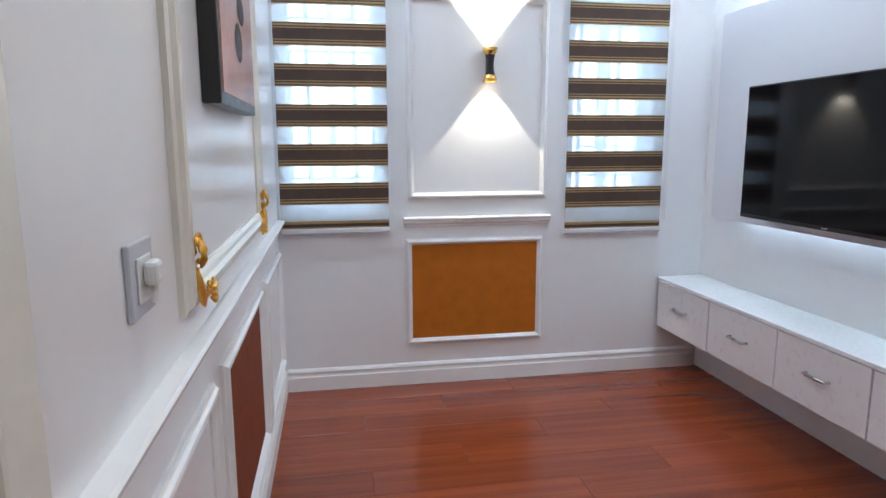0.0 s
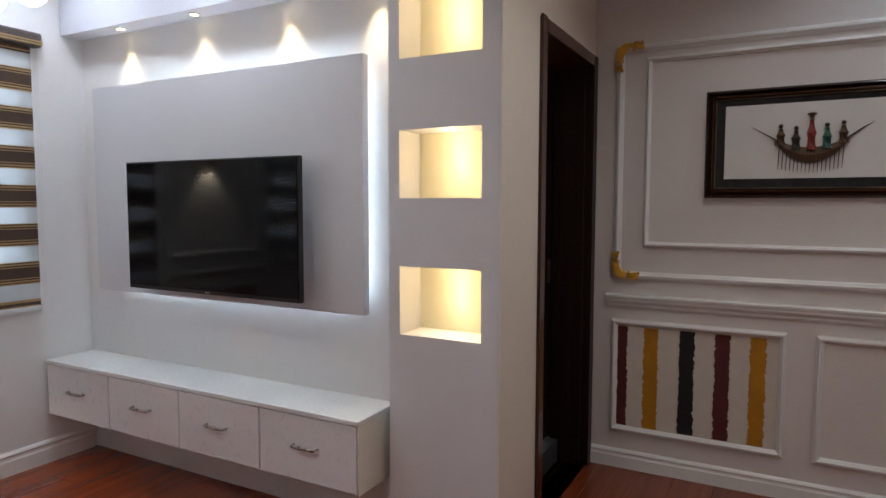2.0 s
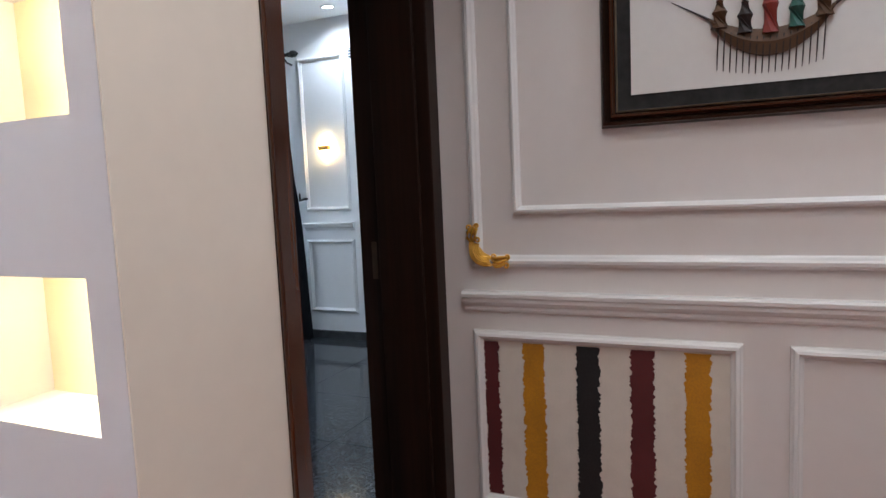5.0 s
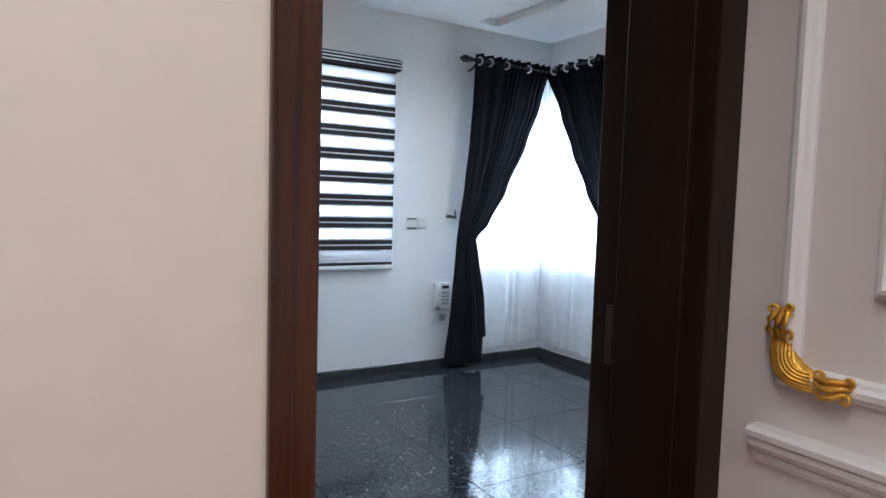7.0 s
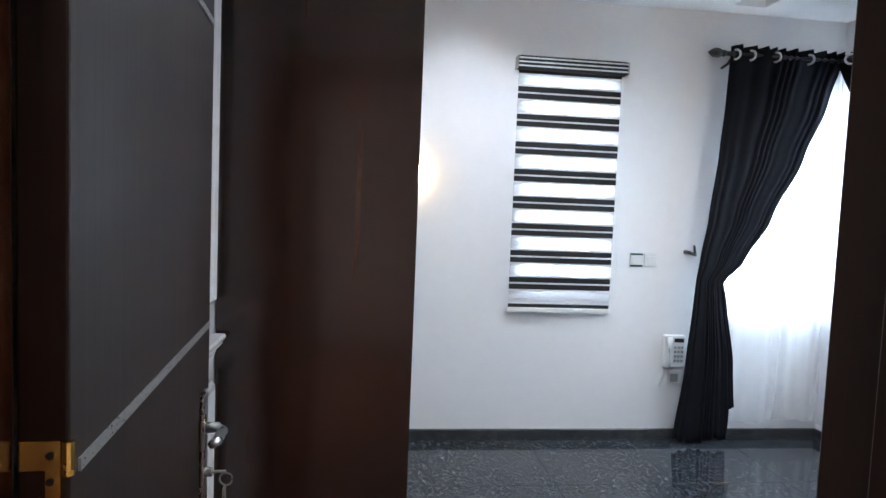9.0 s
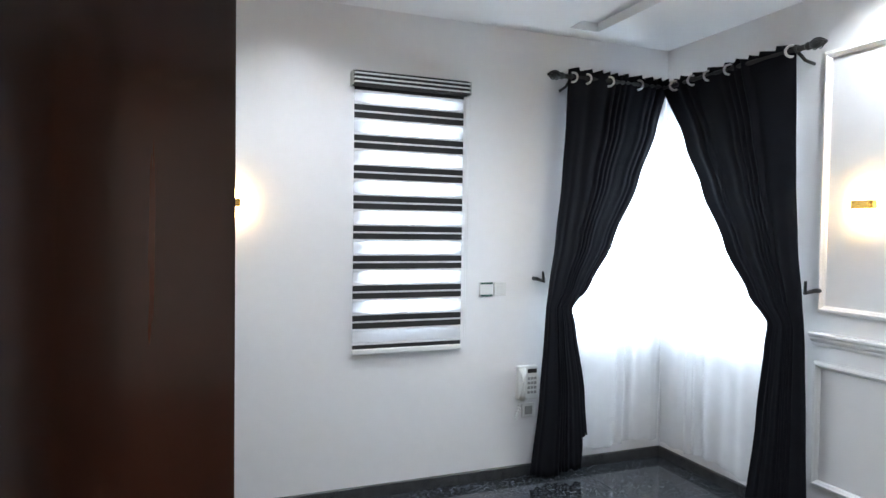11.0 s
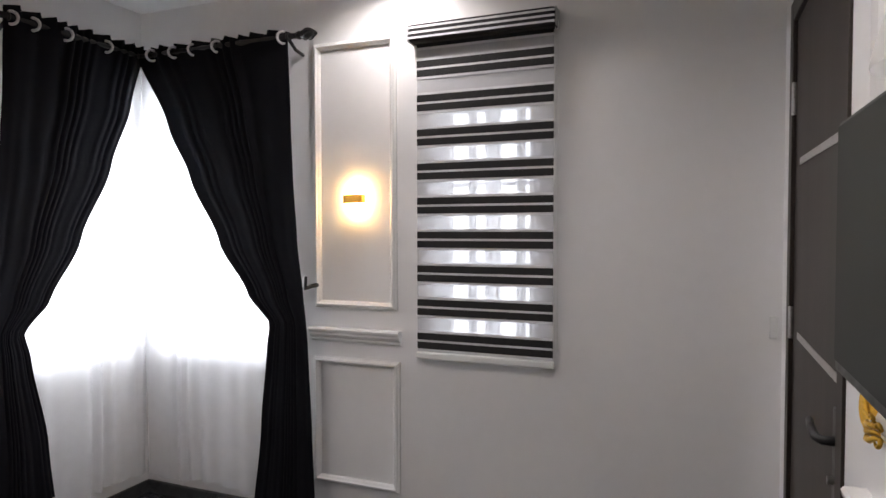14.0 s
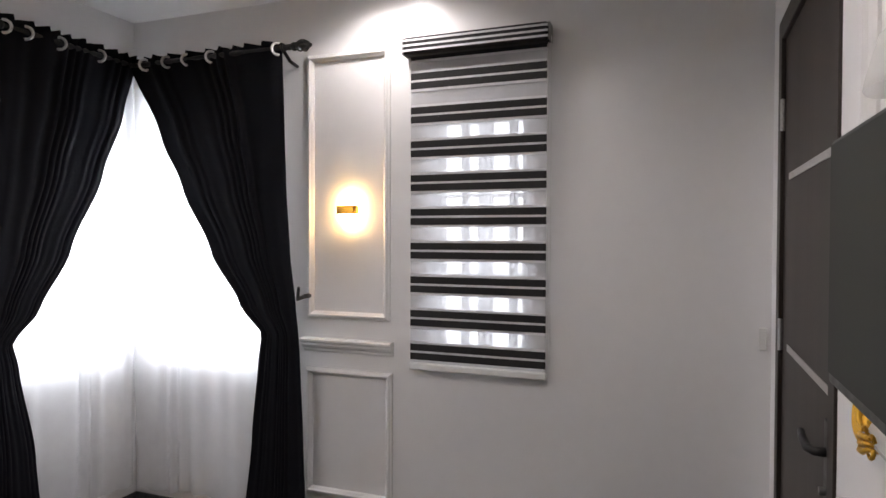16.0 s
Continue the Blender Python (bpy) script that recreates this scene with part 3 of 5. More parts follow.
# gilded corner ornaments
def ornament(wall, u, v, su, sv, size=0.15):
    """Acanthus fan round a moulding corner, with a curling leaf on each arm."""
    th = thing("corner_ornament", on_wall(wall, u, v, 0), "gilded acanthus corner ornament on white wall moulding", "ornament", "gilded corner ornaments")
    k = size / 0.14

    def piece(name, rows, radii, flip, seg=8):
        bm = bmesh.new()
        pts = [on_wall(wall, u + su * k * (b if flip else a), v + sv * k * (a if flip else b), k * w) for a, b, w in rows]
        tube(bm, pts, [k * r for r in radii] if isinstance(radii, (list, tuple)) else k * radii, seg)
        hold(th, part(name, bm, M_GOLD, smooth=True))

    def bow(p, c, q, w, n=10):
        return [((1 - t) ** 2 * p[0] + 2 * t * (1 - t) * c[0] + t * t * q[0], (1 - t) ** 2 * p[1] + 2 * t * (1 - t) * c[1] + t * t * q[1], w + 0.006 * math.sin(math.pi * t))
                for t in [i / n for i in range(n + 1)]]
    piece("bend", bow((0.020, 0.090), (0.010, 0.010), (0.090, 0.020), 0.003), [0.010, 0.014, 0.017, 0.019, 0.020, 0.020, 0.020, 0.019, 0.017, 0.014, 0.010], 0, 12)
    for i in range(6):
        f = i / 5
        piece("rib", bow((0.004 + 0.030 * f, 0.086 - 0.010 * f), (-0.004 + 0.034 * f, -0.004 + 0.034 * f), (0.080 - 0.012 * f, 0.002 + 0.028 * f), 0.026 - 0.006 * abs(f - 0.4)),
              [0.0028, 0.0040, 0.0045, 0.0046, 0.0046, 0.0046, 0.0046, 0.0046, 0.0044, 0.0038, 0.0024], 0)
    for flip in (0, 1):
        piece("stem", [(0.020, 0.078, 0.008), (0.014, 0.095, 0.012), (0.013, 0.110, 0.014), (0.020, 0.126, 0.012), (0.022, 0.138, 0.008)], [0.014, 0.015, 0.014, 0.013, 0.008], flip, 12)
        for o, bend in ((0.006, -0.004), (0.016, 0.0), (0.026, 0.004)):
            piece("leaf", [(o + 0.004, 0.084, 0.034), (o - 0.002 + bend, 0.098, 0.039), (o + bend, 0.114, 0.038), (o + 0.005, 0.128, 0.033), (o + 0.004, 0.138, 0.025)], [0.003, 0.0052, 0.0058, 0.0050, 0.0030], flip)
        for ca, cb, r, turn in ((0.002, 0.131, 0.009, 1), (0.033, 0.136, 0.008, -1), (0.034, 0.088, 0.010, -1)):
            piece("scroll", [(ca + turn * r * (1 - i / 20) * math.cos(i * 0.42), cb + r * (1 - i / 20) * math.sin(i * 0.42), 0.026 + 0.0006 * i) for i in range(16)],
                  [0.0048 - 0.0002 * i for i in range(16)], flip)
    return th


for u, su in ((-0.013, -1), (-1.832, 1)):
    for v, sv in ((1.026, 1), (2.242, -1)):
        ornament(WALL_P1, u, v + 0.006, su, sv, 0.138)
for u, su in ((0.54, 1), (1.86, -1)):
    for v, sv in ((1.03, 1), (2.222, -1)):
        ornament(WALL_W1, u, v, su, sv)
ornament(WALL_S2, 2.222, 1.187, -1, 1, 0.12)


# ---------------- blinds and windows ----------------
def window(name, wall, u0, u1, v0, v1, bars_u, bars_v, label, bar=0.013):
    """Frame, glass panes and burglar bars in an opening."""
    th = thing(name, on_wall(wall, (u0 + u1) / 2, v0, -0.1), label, "window")
    th["kind"] = "structure"
    f = 0.045
    hold(th, part("window_frame", WB(wall, (u0, u1, v0, v0 + f, -0.13, -0.08), (u0, u1, v1 - f, v1, -0.13, -0.08), (u0, u0 + f, v0 + f, v1 - f, -0.13, -0.08),
                                     (u1 - f, u1, v0 + f, v1 - f, -0.13, -0.08), ((u0 + u1) / 2 - 0.02, (u0 + u1) / 2 + 0.02, v0 + f, v1 - f, -0.127, -0.083), bevel=0.003), M_WFRAME))
    for a, b in ((u0 + f, (u0 + u1) / 2 - 0.02), ((u0 + u1) / 2 + 0.02, u1 - f)):
        g = part("pane", WB(wall, (a, b, v0 + f, v1 - f, -0.108, -0.104)), M_GLASS)
        g.visible_shadow = False
        hold(th, g)
    for i in range(1, bars_u):
        u = u0 + (u1 - u0) * i / bars_u
        hold(th, part("bar", WB(wall, (u - bar, u + bar, v0, v1, -0.20, -0.184)), M_BARS))
    for i in range(1, bars_v):
        v = v0 + (v1 - v0) * i / bars_v
        hold(th, part("bar", WB(wall, (u0, u1, v - 0.008, v + 0.008, -0.183, -0.167)), M_BARS))
    return th


def zebra_blind(wall, u0, u1, v0, v1, first, pitch, band, style, label, cord, da=0.012, db=-0.022):
    """Headrail with a fabric-wrapped cassette, opaque bands with net between, bottom rail and bead cord."""
    th = thing("zebra_blind", on_wall(wall, (u0 + u1) / 2, v0, 0.04), label, "blind", "zebra blinds")
    a, b = u0 + da, u1 + db
    cas = M_CASS if style == "brown" else M_BLACKB
    alt = M_TANB if style == "brown" else M_WHITEB
    bm = WB(wall, (u0, u1, v1 - 0.075, v1, 0.004, 0.075), bevel=0.014)
    hold(th, part("headrail", bm, cas))
    for k in ((0.62, 0.80) if style == "brown" else (0.22, 0.5, 0.78)):
        hold(th, part("stripe", WB(wall, (u0 + 0.002, u1 - 0.002, v1 - 0.075 * k - 0.004, v1 - 0.075 * k + 0.004, 0.070, 0.0765)), alt))
    if style == "brown":
        hold(th, part("band", WB(wall, (a, b, v1 - 0.108, v1 - 0.068, 0.030, 0.0325)), M_BROWNB))
        hold(th, part("stripe", WB(wall, (a, b, v1 - 0.100, v1 - 0.093, 0.0325, 0.0335)), M_TANB))
    else:
        hold(th, part("band", WB(wall, (a, b, v1 - 0.090, v1 - 0.062, 0.030, 0.0325)), M_BLACKB))
        hold(th, part("stripe", WB(wall, (a, b, v1 - 0.100, v1 - 0.090, 0.0295, 0.032)), M_WHITEB))
        for e in (u0 - 0.004, u1):
            hold(th, part("end_cap", WB(wall, (e, e + 0.004, v1 - 0.072, v1 - 0.003, 0.004, 0.072), bevel=0.001), M_GREYP))
    net = part("net", WB(wall, (a, b, v0 + 0.02, v1 - 0.07, 0.029, 0.0295)), M_SHEER1 if style == "brown" else M_SHEER2)
    hold(th, net)
    v = first
    while v - band > v0 + 0.005 or v > v0 + 0.03:
        lo = max(v - band, v0 + 0.012)
        if style == "brown":
            hold(th, part("band", WB(wall, (a, b, lo, v, 0.030, 0.0325)), M_BROWNB))
            h = v - lo
            for k, g in ((0.09, 0.0042), (0.22, 0.0024), (0.78, 0.0024), (0.91, 0.0042)):
                if h > 0.03:
                    hold(th, part("stripe", WB(wall, (a, b, lo + h * k - g, lo + h * k + g, 0.0325, 0.0335)), M_TANB))
            hold(th, part("stripe", WB(wall, (a, b, lo - 0.006, lo, 0.030, 0.0322)), M_TANB))
            hold(th, part("stripe", WB(wall, (a, b, v, v + 0.004, 0.030, 0.0322)), M_TANB))
        else:
            h = v - lo
            g = band * 0.14
            hold(th, part("band", WB(wall, (a, b, max(lo, v - band * 0.43), v, 0.030, 0.0325)), M_BLACKB))
            if h > band * 0.6:
                hold(th, part("band", WB(wall, (a, b, lo, v - band * 0.57, 0.030, 0.0325)), M_BLACKB))
            hold(th, part("stripe", WB(wall, (a, b, v - band * 0.57, v - band * 0.43, 0.0295, 0.032)), M_WHITEB))
            hold(th, part("stripe", WB(wall, (a, b, v, v + 0.010, 0.0295, 0.032)), M_WHITEB))
            hold(th, part("stripe", WB(wall, (a, b, lo - 0.010, lo, 0.0295, 0.032)), M_WHITEB))
        v -= pitch
    hold(th, part("bottom_rail", WB(wall, (a - 0.004, b + 0.004, v0 - 0.012, v0 + 0.016, 0.020, 0.042), bevel=0.006), M_WPLAST if style != "brown" else M_WHITEB))
    bm = bmesh.new()
    uc = b + 0.018 if cord > 0 else a - 0.018
    for off in (0.0, 0.012):
        tube(bm, [on_wall(wall, uc + off, v1 - 0.05, 0.035), on_wall(wall, uc + off, (v0 + v1) / 2, 0.036), on_wall(wall, uc + off, v0 + 0.06, 0.035)], 0.0018, 6)
    ring(bm, on_wall(wall, uc + 0.006, v0 + 0.06, 0.035), (0, 1, 0) if wall[0] == "y" else (1, 0, 0), 0.006, 0.0018, 12, 6)
    hold(th, part("cord", bm, M_WPLAST))
    return th


window("window_1", WALL_N1, -2.31, -1.80, 1.0, 2.2, 4, 7, "white window with burglar bars behind a striped blind")
window("window_2", WALL_N1, -0.73, -0.25, 1.0, 2.2, 4, 7, "white window with burglar bars behind a striped blind")
zebra_blind(WALL_N1, -2.352, -1.745, 0.899, 2.385, 2.172, 0.2035, 0.106, "brown", "brown and tan zebra blind half open over a bright window", 1)
zebra_blind(WALL_N1, -0.758, -0.138, 0.862, 2.308, 2.116, 0.2008, 0.108, "brown", "brown and tan zebra blind half open over a bright window", 1, -0.006, -0.043)
window("window_3", WALL_N2, 1.60, 2.10, 1.0, 2.2, 3, 5, "white bedroom window behind a black and white blind")
window("window_4", WALL_N2, 2.80, 3.40, 0.90, 2.2, 3, 5, "corner window behind white net curtains")
window("window_5", WALL_E2, 1.22, 1.66, 1.0, 2.05, 4, 3, "white bedroom window with bars behind a black and white blind", 0.020)
window("window_6", WALL_E2, 2.45, 3.20, 0.90, 2.2, 3, 5, "corner window behind white net curtains")
zebra_blind(WALL_N2, 1.530, 2.150, 0.885, 2.282, 2.121, 0.1500, 0.067, "black", "black and white zebra blind half open over a bright window", 1)
zebra_blind(WALL_E2, 1.130, 1.744, 0.968, 2.352, 2.208, 0.1428, 0.067, "black", "black and white zebra blind half open over a barred window", -1)


# ---------------- curtains ----------------
def curtain(name, wall, table, label, category, mat, folds, amp, thick, w0, parent=None, seed=1, hem=0.0):
    """A hanging cloth; table rows of height, start and end along the wall."""
    rr = random.Random(seed)
    nu, nv = 130, 60
    bm = bmesh.new()
    zs = [r[0] for r in table]
    ph = rr.uniform(0, 6)

    def at(z, k):
        if z >= zs[0]:
            return table[0][k]
        for r, s in zip(table, table[1:]):
            if r[0] >= z >= s[0]:
                t = (r[0] - z) / (r[0] - s[0])
                t = t * t * (3 - 2 * t) * 0.5 + t * 0.5
                return r[k] + (s[k] - r[k]) * t
        return table[-1][k]
    grid = []
    for j in range(nv + 1):
        row = []
        for i in range(nu + 1):
            s = i / nu
            top = zs[0] + (0.022 * ((s * folds * 0.9 + 0.25 * math.sin(s * 11 + ph)) % 1.0) - 0.010 if hem else 0.0)
            low = zs[-1] + hem * min(1.0, max(0.0, (s - 0.84) / 0.06)) + 0.006 * math.sin(s * 40) + 0.010 * math.sin(s * 9 + ph)
            z = top + (low - top) * j / nv
            a, b = at(z, 1), at(z, 2)
            tight = min(1.0, abs(b - a) / abs(table[0][2] - table[0][1]))
            wob = 0.10 * math.sin(z * 3.1 + s * 5)
            q = s + 0.06 * math.sin(s * 7 + ph) + 0.03 * math.sin(s * 17 + 2 * ph)
            f = math.sin((q * folds + wob) * 2 * math.pi + ph) * (0.55 + 0.45 * math.sin(s * 11 + z * 0.6 + ph)) + 0.35 * math.sin((s * folds * 0.43 + wob * 2) * 2 * math.pi + 1.3 + z)
            d = w0 + amp * (0.65 + 0.35 * tight) * f
            row.append(bm.verts.new(on_wall(wall, a + (b - a) * s, z, d)))
        grid.append(row)
    for p, q in zip(grid, grid[1:]):
        for i in range(nu):
            bm.faces.new((p[i], p[i + 1], q[i + 1], q[i]))
    ob = part(name, bm, mat, parent, smooth=True)
    if thick:
        sol = ob.modifiers.new("thick", "SOLIDIFY")
        sol.thickness = thick
    return tagged(ob, label, category)


NET_T = "white translucent net curtain hanging to the floor in the corner"
curtain("net_curtain", WALL_N2, [(2.33, 2.80, E2 - 0.03), (1.0, 2.80, E2 - 0.03), (0.255, 2.80, E2 - 0.05)], NET_T, "net curtain", M_NET, 6, 0.016, 0.0, 0.045, seed=3)
curtain("net_curtain", WALL_E2, [(2.33, N2 - 0.03, 2.40), (1.0, N2 - 0.03, 2.40), (0.245, N2 - 0.06, 2.42)], NET_T, "net curtain", M_NET, 7, 0.016, 0.0, 0.045, seed=5)
CUR = "heavy black curtain with eyelets tied back at the wall"
curtain("curtain", WALL_N2, [(2.40, 2.715, E2 - 0.09), (2.1, 2.705, 3.318), (1.80, 2.685, 3.20), (1.45, 2.65, 3.03), (1.2, 2.615, 2.88), (1.08, 2.60, 2.765), (0.98, 2.595, 2.79), (0.6, 2.57, 2.86), (F2 + 0.03, 2.520, 2.905)],
        CUR, "curtain", M_CURT, 11, 0.007, 0.003, 0.115, seed=7, hem=0.20)
curtain("curtain", WALL_E2, [(2.385, 2.31, N2 - 0.09), (2.0, 2.295, 3.0), (1.75, 2.285, 2.87), (1.45, 2.265, 2.70), (1.2, 2.235, 2.53), (1.08, 2.222, 2.415), (0.98, 2.215, 2.43), (0.6, 2.20, 2.47), (F2 + 0.012, 2.18, 2.53)],
        CUR, "curtain", M_CURT, 11, 0.007, 0.003, 0.115, seed=9, hem=0.03)


def curtain_rod(wall, u_end, u_corner, v, label, eyelets):
    th = thing("curtain_rod", on_wall(wall, u_end, v, 0.11), label, "curtain rod", "curtain rods")
    s = 1 if u_corner > u_end else -1
    bm = bmesh.new()
    tube(bm, [on_wall(wall, u_end, v, 0.11), on_wall(wall, u_corner, v, 0.11)], 0.013, 14)
    hold(th, part("rod", bm, M_BLACK, smooth=True))
    bm = bmesh.new()
    along = (1.75, 1, 1) if wall[0] == "y" else (1, 1.75, 1)
    ball(bm, on_wall(wall, u_end - s * 0.006, v, 0.11), 0.019, u=14, v=10)
    ball(bm, on_wall(wall, u_end - s * 0.048, v, 0.11), 0.021, along, 14, 10)
    ball(bm, on_wall(wall, u_end - s * 0.088, v, 0.11), 0.009, u=12, v=8)
    fin = part("finial", bm, M_BLACK, smooth=True)
    hold(th, fin)
    for k in range(6):
        a = k * math.pi / 3
        bm = bmesh.new()
        rows = []
        for t in [q / 8 for q in range(9)]:
            g = 0.008 + 0.018 * math.sin(math.pi * t)
            b = a + 1.6 * t
            rows.append(on_wall(wall, u_end - s * (0.012 + 0.074 * t), v + g * math.sin(b), 0.11 + g * math.cos(b)))
        tube(bm, rows, 0.0032, 6)
        hold(fin, part("band", bm, M_BLACK, smooth=True))
    bm = bmesh.new()
    ub = u_end + s * 0.05
    tube(bm, [on_wall(wall, ub, v - 0.055, 0.0), on_wall(wall, ub, v - 0.045, 0.06), on_wall(wall, ub, v - 0.012, 0.11)], 0.008, 10)
    ring(bm, on_wall(wall, ub, v, 0.11), (1, 0, 0) if wall[0] == "y" else (0, 1, 0), 0.016, 0.005, 16, 6)
    hold(th, part("bracket", bm, M_BLACK, smooth=True))
    for k, at in enumerate(eyelets):
        u = u_end + s * at
        bm = bmesh.new()
        ax = Vector((1, 0.8, 0)) if wall[0] == "y" else Vector((0.8, 1, 0))
        ring(bm, on_wall(wall, u, v - 0.004, 0.118), ax, 0.026, 0.006, 20, 8)
        hold(th, part("eyelet", bm, M_SILVER, smooth=True))
    return th


curtain_rod(WALL_N2, 2.68, E2 - 0.12, 2.355, "black curtain rod with ball finial and silver eyelets", (0.06, 0.15, 0.30, 0.50))
curtain_rod(WALL_E2, 2.255, N2 - 0.12, 2.355, "black curtain rod with ball finial and silver eyelets", (0.075, 0.44, 0.58, 0.70, 0.84))


def holdback(wall, u, v, s):
    bm = bmesh.new()
    tube(bm, [on_wall(wall, u, v, 0.0), on_wall(wall, u, v, 0.05), on_wall(wall, u + s * 0.01, v - 0.01, 0.095), on_wall(wall, u - s * 0.015, v + 0.045, 0.125)], [0.012, 0.010, 0.009, 0.006], 10)
    return tagged(part("curtain_holdback", bm, M_BLACK, smooth=True), "black metal curtain holdback on the wall", "holdback", "holdbacks")


holdback(WALL_N2, 2.585, 1.24, 1)
holdback(WALL_E2, 2.232, 1.25, 1)


# ---------------- doors ----------------
def door_frame():
    th = thing("door_frame", (0.83, DY, 0), "dark stained wooden door frame round an open doorway", "door frame")
    th["kind"] = "structure"
    c = 0.075
    y0, y1 = DY - 0.014, DB + 0.030
    hold(th, part("jamb", B((DX0 - 0.006, DX0 + c - 0.02, DY - 0.001, y1, 0, DTOP - 0.002), (DX0 + c - 0.02, DX0 + c - 0.012, DY + 0.03, DB - 0.05, 0, DTOP - 0.05), bevel=0.003), M_FRAME))
    # right jamb takes the darker door wood: its shade is put into the colour
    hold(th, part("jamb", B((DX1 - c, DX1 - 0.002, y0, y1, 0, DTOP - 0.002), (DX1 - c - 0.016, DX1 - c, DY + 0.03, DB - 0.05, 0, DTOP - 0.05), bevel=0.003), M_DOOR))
    hold(th, part("head", B((DX0 + c - 0.02, DX1 - c, y0, y1, DTOP - 0.06, DTOP - 0.003), bevel=0.003), M_FRAME))
    hold(th, part("casing", B((DX0 - 0.006, DX0 + c - 0.02, y0, DY - 0.002, 0, DTOP + 0.004), bevel=0.004), M_FRAME))
    hold(th, part("strike_plate", B((DX1 - c - 0.002, DX1 - c - 0.0002, DB - 0.034, DB - 0.014, 0.99, 1.12)), M_BRONZE, label="dark bronze strike plate"))
    return th


door_frame()
part("threshold", B((DX0 + 0.05, DX1 - 0.07, DB - 0.092, DB - 0.088, -0.01, F2 - 0.004)), M_GROUT, floor_2)


def lever(th, wall, u, v, s, mat=None):
    """Lever handle with back plate and key cylinder."""
    mat = mat or M_STEEL
    plate = part("back_plate", WB(wall, (u - 0.022, u + 0.022, v - 0.14, v + 0.07, 0.0, 0.008), bevel=0.003), mat)
    bm = bmesh.new()
    tube(bm, [on_wall(wall, u, v, 0.0), on_wall(wall, u, v, 0.030), on_wall(wall, u + s * 0.02, v, 0.040), on_wall(wall, u + s * 0.08, v + 0.004, 0.040), on_wall(wall, u + s * 0.115, v + 0.012, 0.038)],
         [0.011, 0.010, 0.010, 0.009, 0.008], 12)
    h = part("handle", bm, mat, smooth=True)
    bm = bmesh.new()
    cyl(bm, on_wall(wall, u, v - 0.085, 0), on_wall(wall, u, v - 0.085, 0.02), 0.009)
    k = part("lock_cylinder", bm, M_STEEL)
    hold(th, plate, h, k)


# bedroom door leaf, standing open along the side wall
LX0, LX1 = 0.455, 0.497
leaf_y0, leaf_y1 = DB + 0.032, DB + 0.032 + 0.70
door_1 = thing("door_1", (LX0, leaf_y0, F2), "dark mahogany door with thin silver inlays, standing open", "door")
door_1["kind"] = "structure"
hold(door_1, part("leaf", B((LX0, LX1, leaf_y0, leaf_y1, F2 + 0.01, DTOP - 0.065), bevel=0.003), M_DOOR))
LEAF = ("x", LX1, 1)


def inlay(th, wall, pts, r=0.006):
    for (u0, v0), (u1, v1) in zip(pts, pts[1:]):
        bm = bmesh.new()
        d = Vector((u1 - u0, v1 - v0)).normalized() * r
        nrm = Vector((-d.y, d.x))
        q = [on_wall(wall, u + sx * nrm.x, v + sx * nrm.y, w) for w in (0.0, 0.0025) for u, v, sx in ((u0, v0, 1), (u0, v0, -1), (u1, v1, -1), (u1, v1, 1))]
        vs = [bm.verts.new(c) for c in q]
        for f in ((0, 1, 2, 3), (4, 5, 6, 7), (0, 1, 5, 4), (1, 2, 6, 5), (2, 3, 7, 6), (3, 0, 4, 7)):
            bm.faces.new([vs[i] for i in f])
        hold(th, part("inlay", bm, M_SILVER, label="thin silver inlay strip"))


inlay(door_1, LEAF, [(leaf_y0 + 0.02, 1.205), (leaf_y1 - 0.01, 1.205)])
inlay(door_1, LEAF, [(leaf_y0 + 0.02, 1.775), (leaf_y1 - 0.01, 1.775)])
inlay(door_1, LEAF, [(leaf_y0 + 0.10, 0.62), (leaf_y1 - 0.05, 0.62)])
lever(door_1, LEAF, leaf_y1 - 0.07, 1.02, -1)
bm = bmesh.new()
cyl(bm, on_wall(LEAF, leaf_y1 - 0.07, 0.935, 0.02), on_wall(LEAF, leaf_y1 - 0.07, 0.935, 0.045), 0.003, seg=8)
ring(bm, on_wall(LEAF, leaf_y1 - 0.07, 0.92, 0.045), (0.2, 1, 0), 0.012, 0.002, 16, 6)
wbox(bm, LEAF, leaf_y1 - 0.082, leaf_y1 - 0.058, 0.86, 0.905, 0.040, 0.044, 0.001)
hold(door_1, part("keys", bm, M_STEEL, label="small bunch of keys in the lock"))
HY = leaf_y0
for z in (0.44, 1.136, 1.90):
    plate = [(LX0 + 0.004, LX0 + 0.036, HY - 0.0035, HY - 0.0005, z, z + 0.026), (LX0 + 0.004, LX0 + 0.036, HY - 0.0035, HY - 0.0005, z + 0.074, z + 0.10),
             (LX0 + 0.024, LX0 + 0.036, HY - 0.0035, HY - 0.0005, z + 0.026, z + 0.074)]
    bm = B(*plate)
    for zz in (z, z + 0.07):
        cyl(bm, (LX1 + 0.001, HY - 0.004, zz), (LX1 + 0.001, HY - 0.004, zz + 0.03), 0.005, seg=10)
    hg = part("hinge", bm, M_BRASS, label="brass cut-out hinge")
    hold(door_1, hg)
    for k in (0.013, 0.036, 0.064, 0.087):
        bm = bmesh.new()
        cyl(bm, (LX0 + 0.028, HY - 0.0036, z + k), (LX0 + 0.028, HY - 0.0046, z + k), 0.0035, seg=10)
        hold(hg, part("screw", bm, M_BLACK))

door_1.rotation_euler.z = radians(4.0)

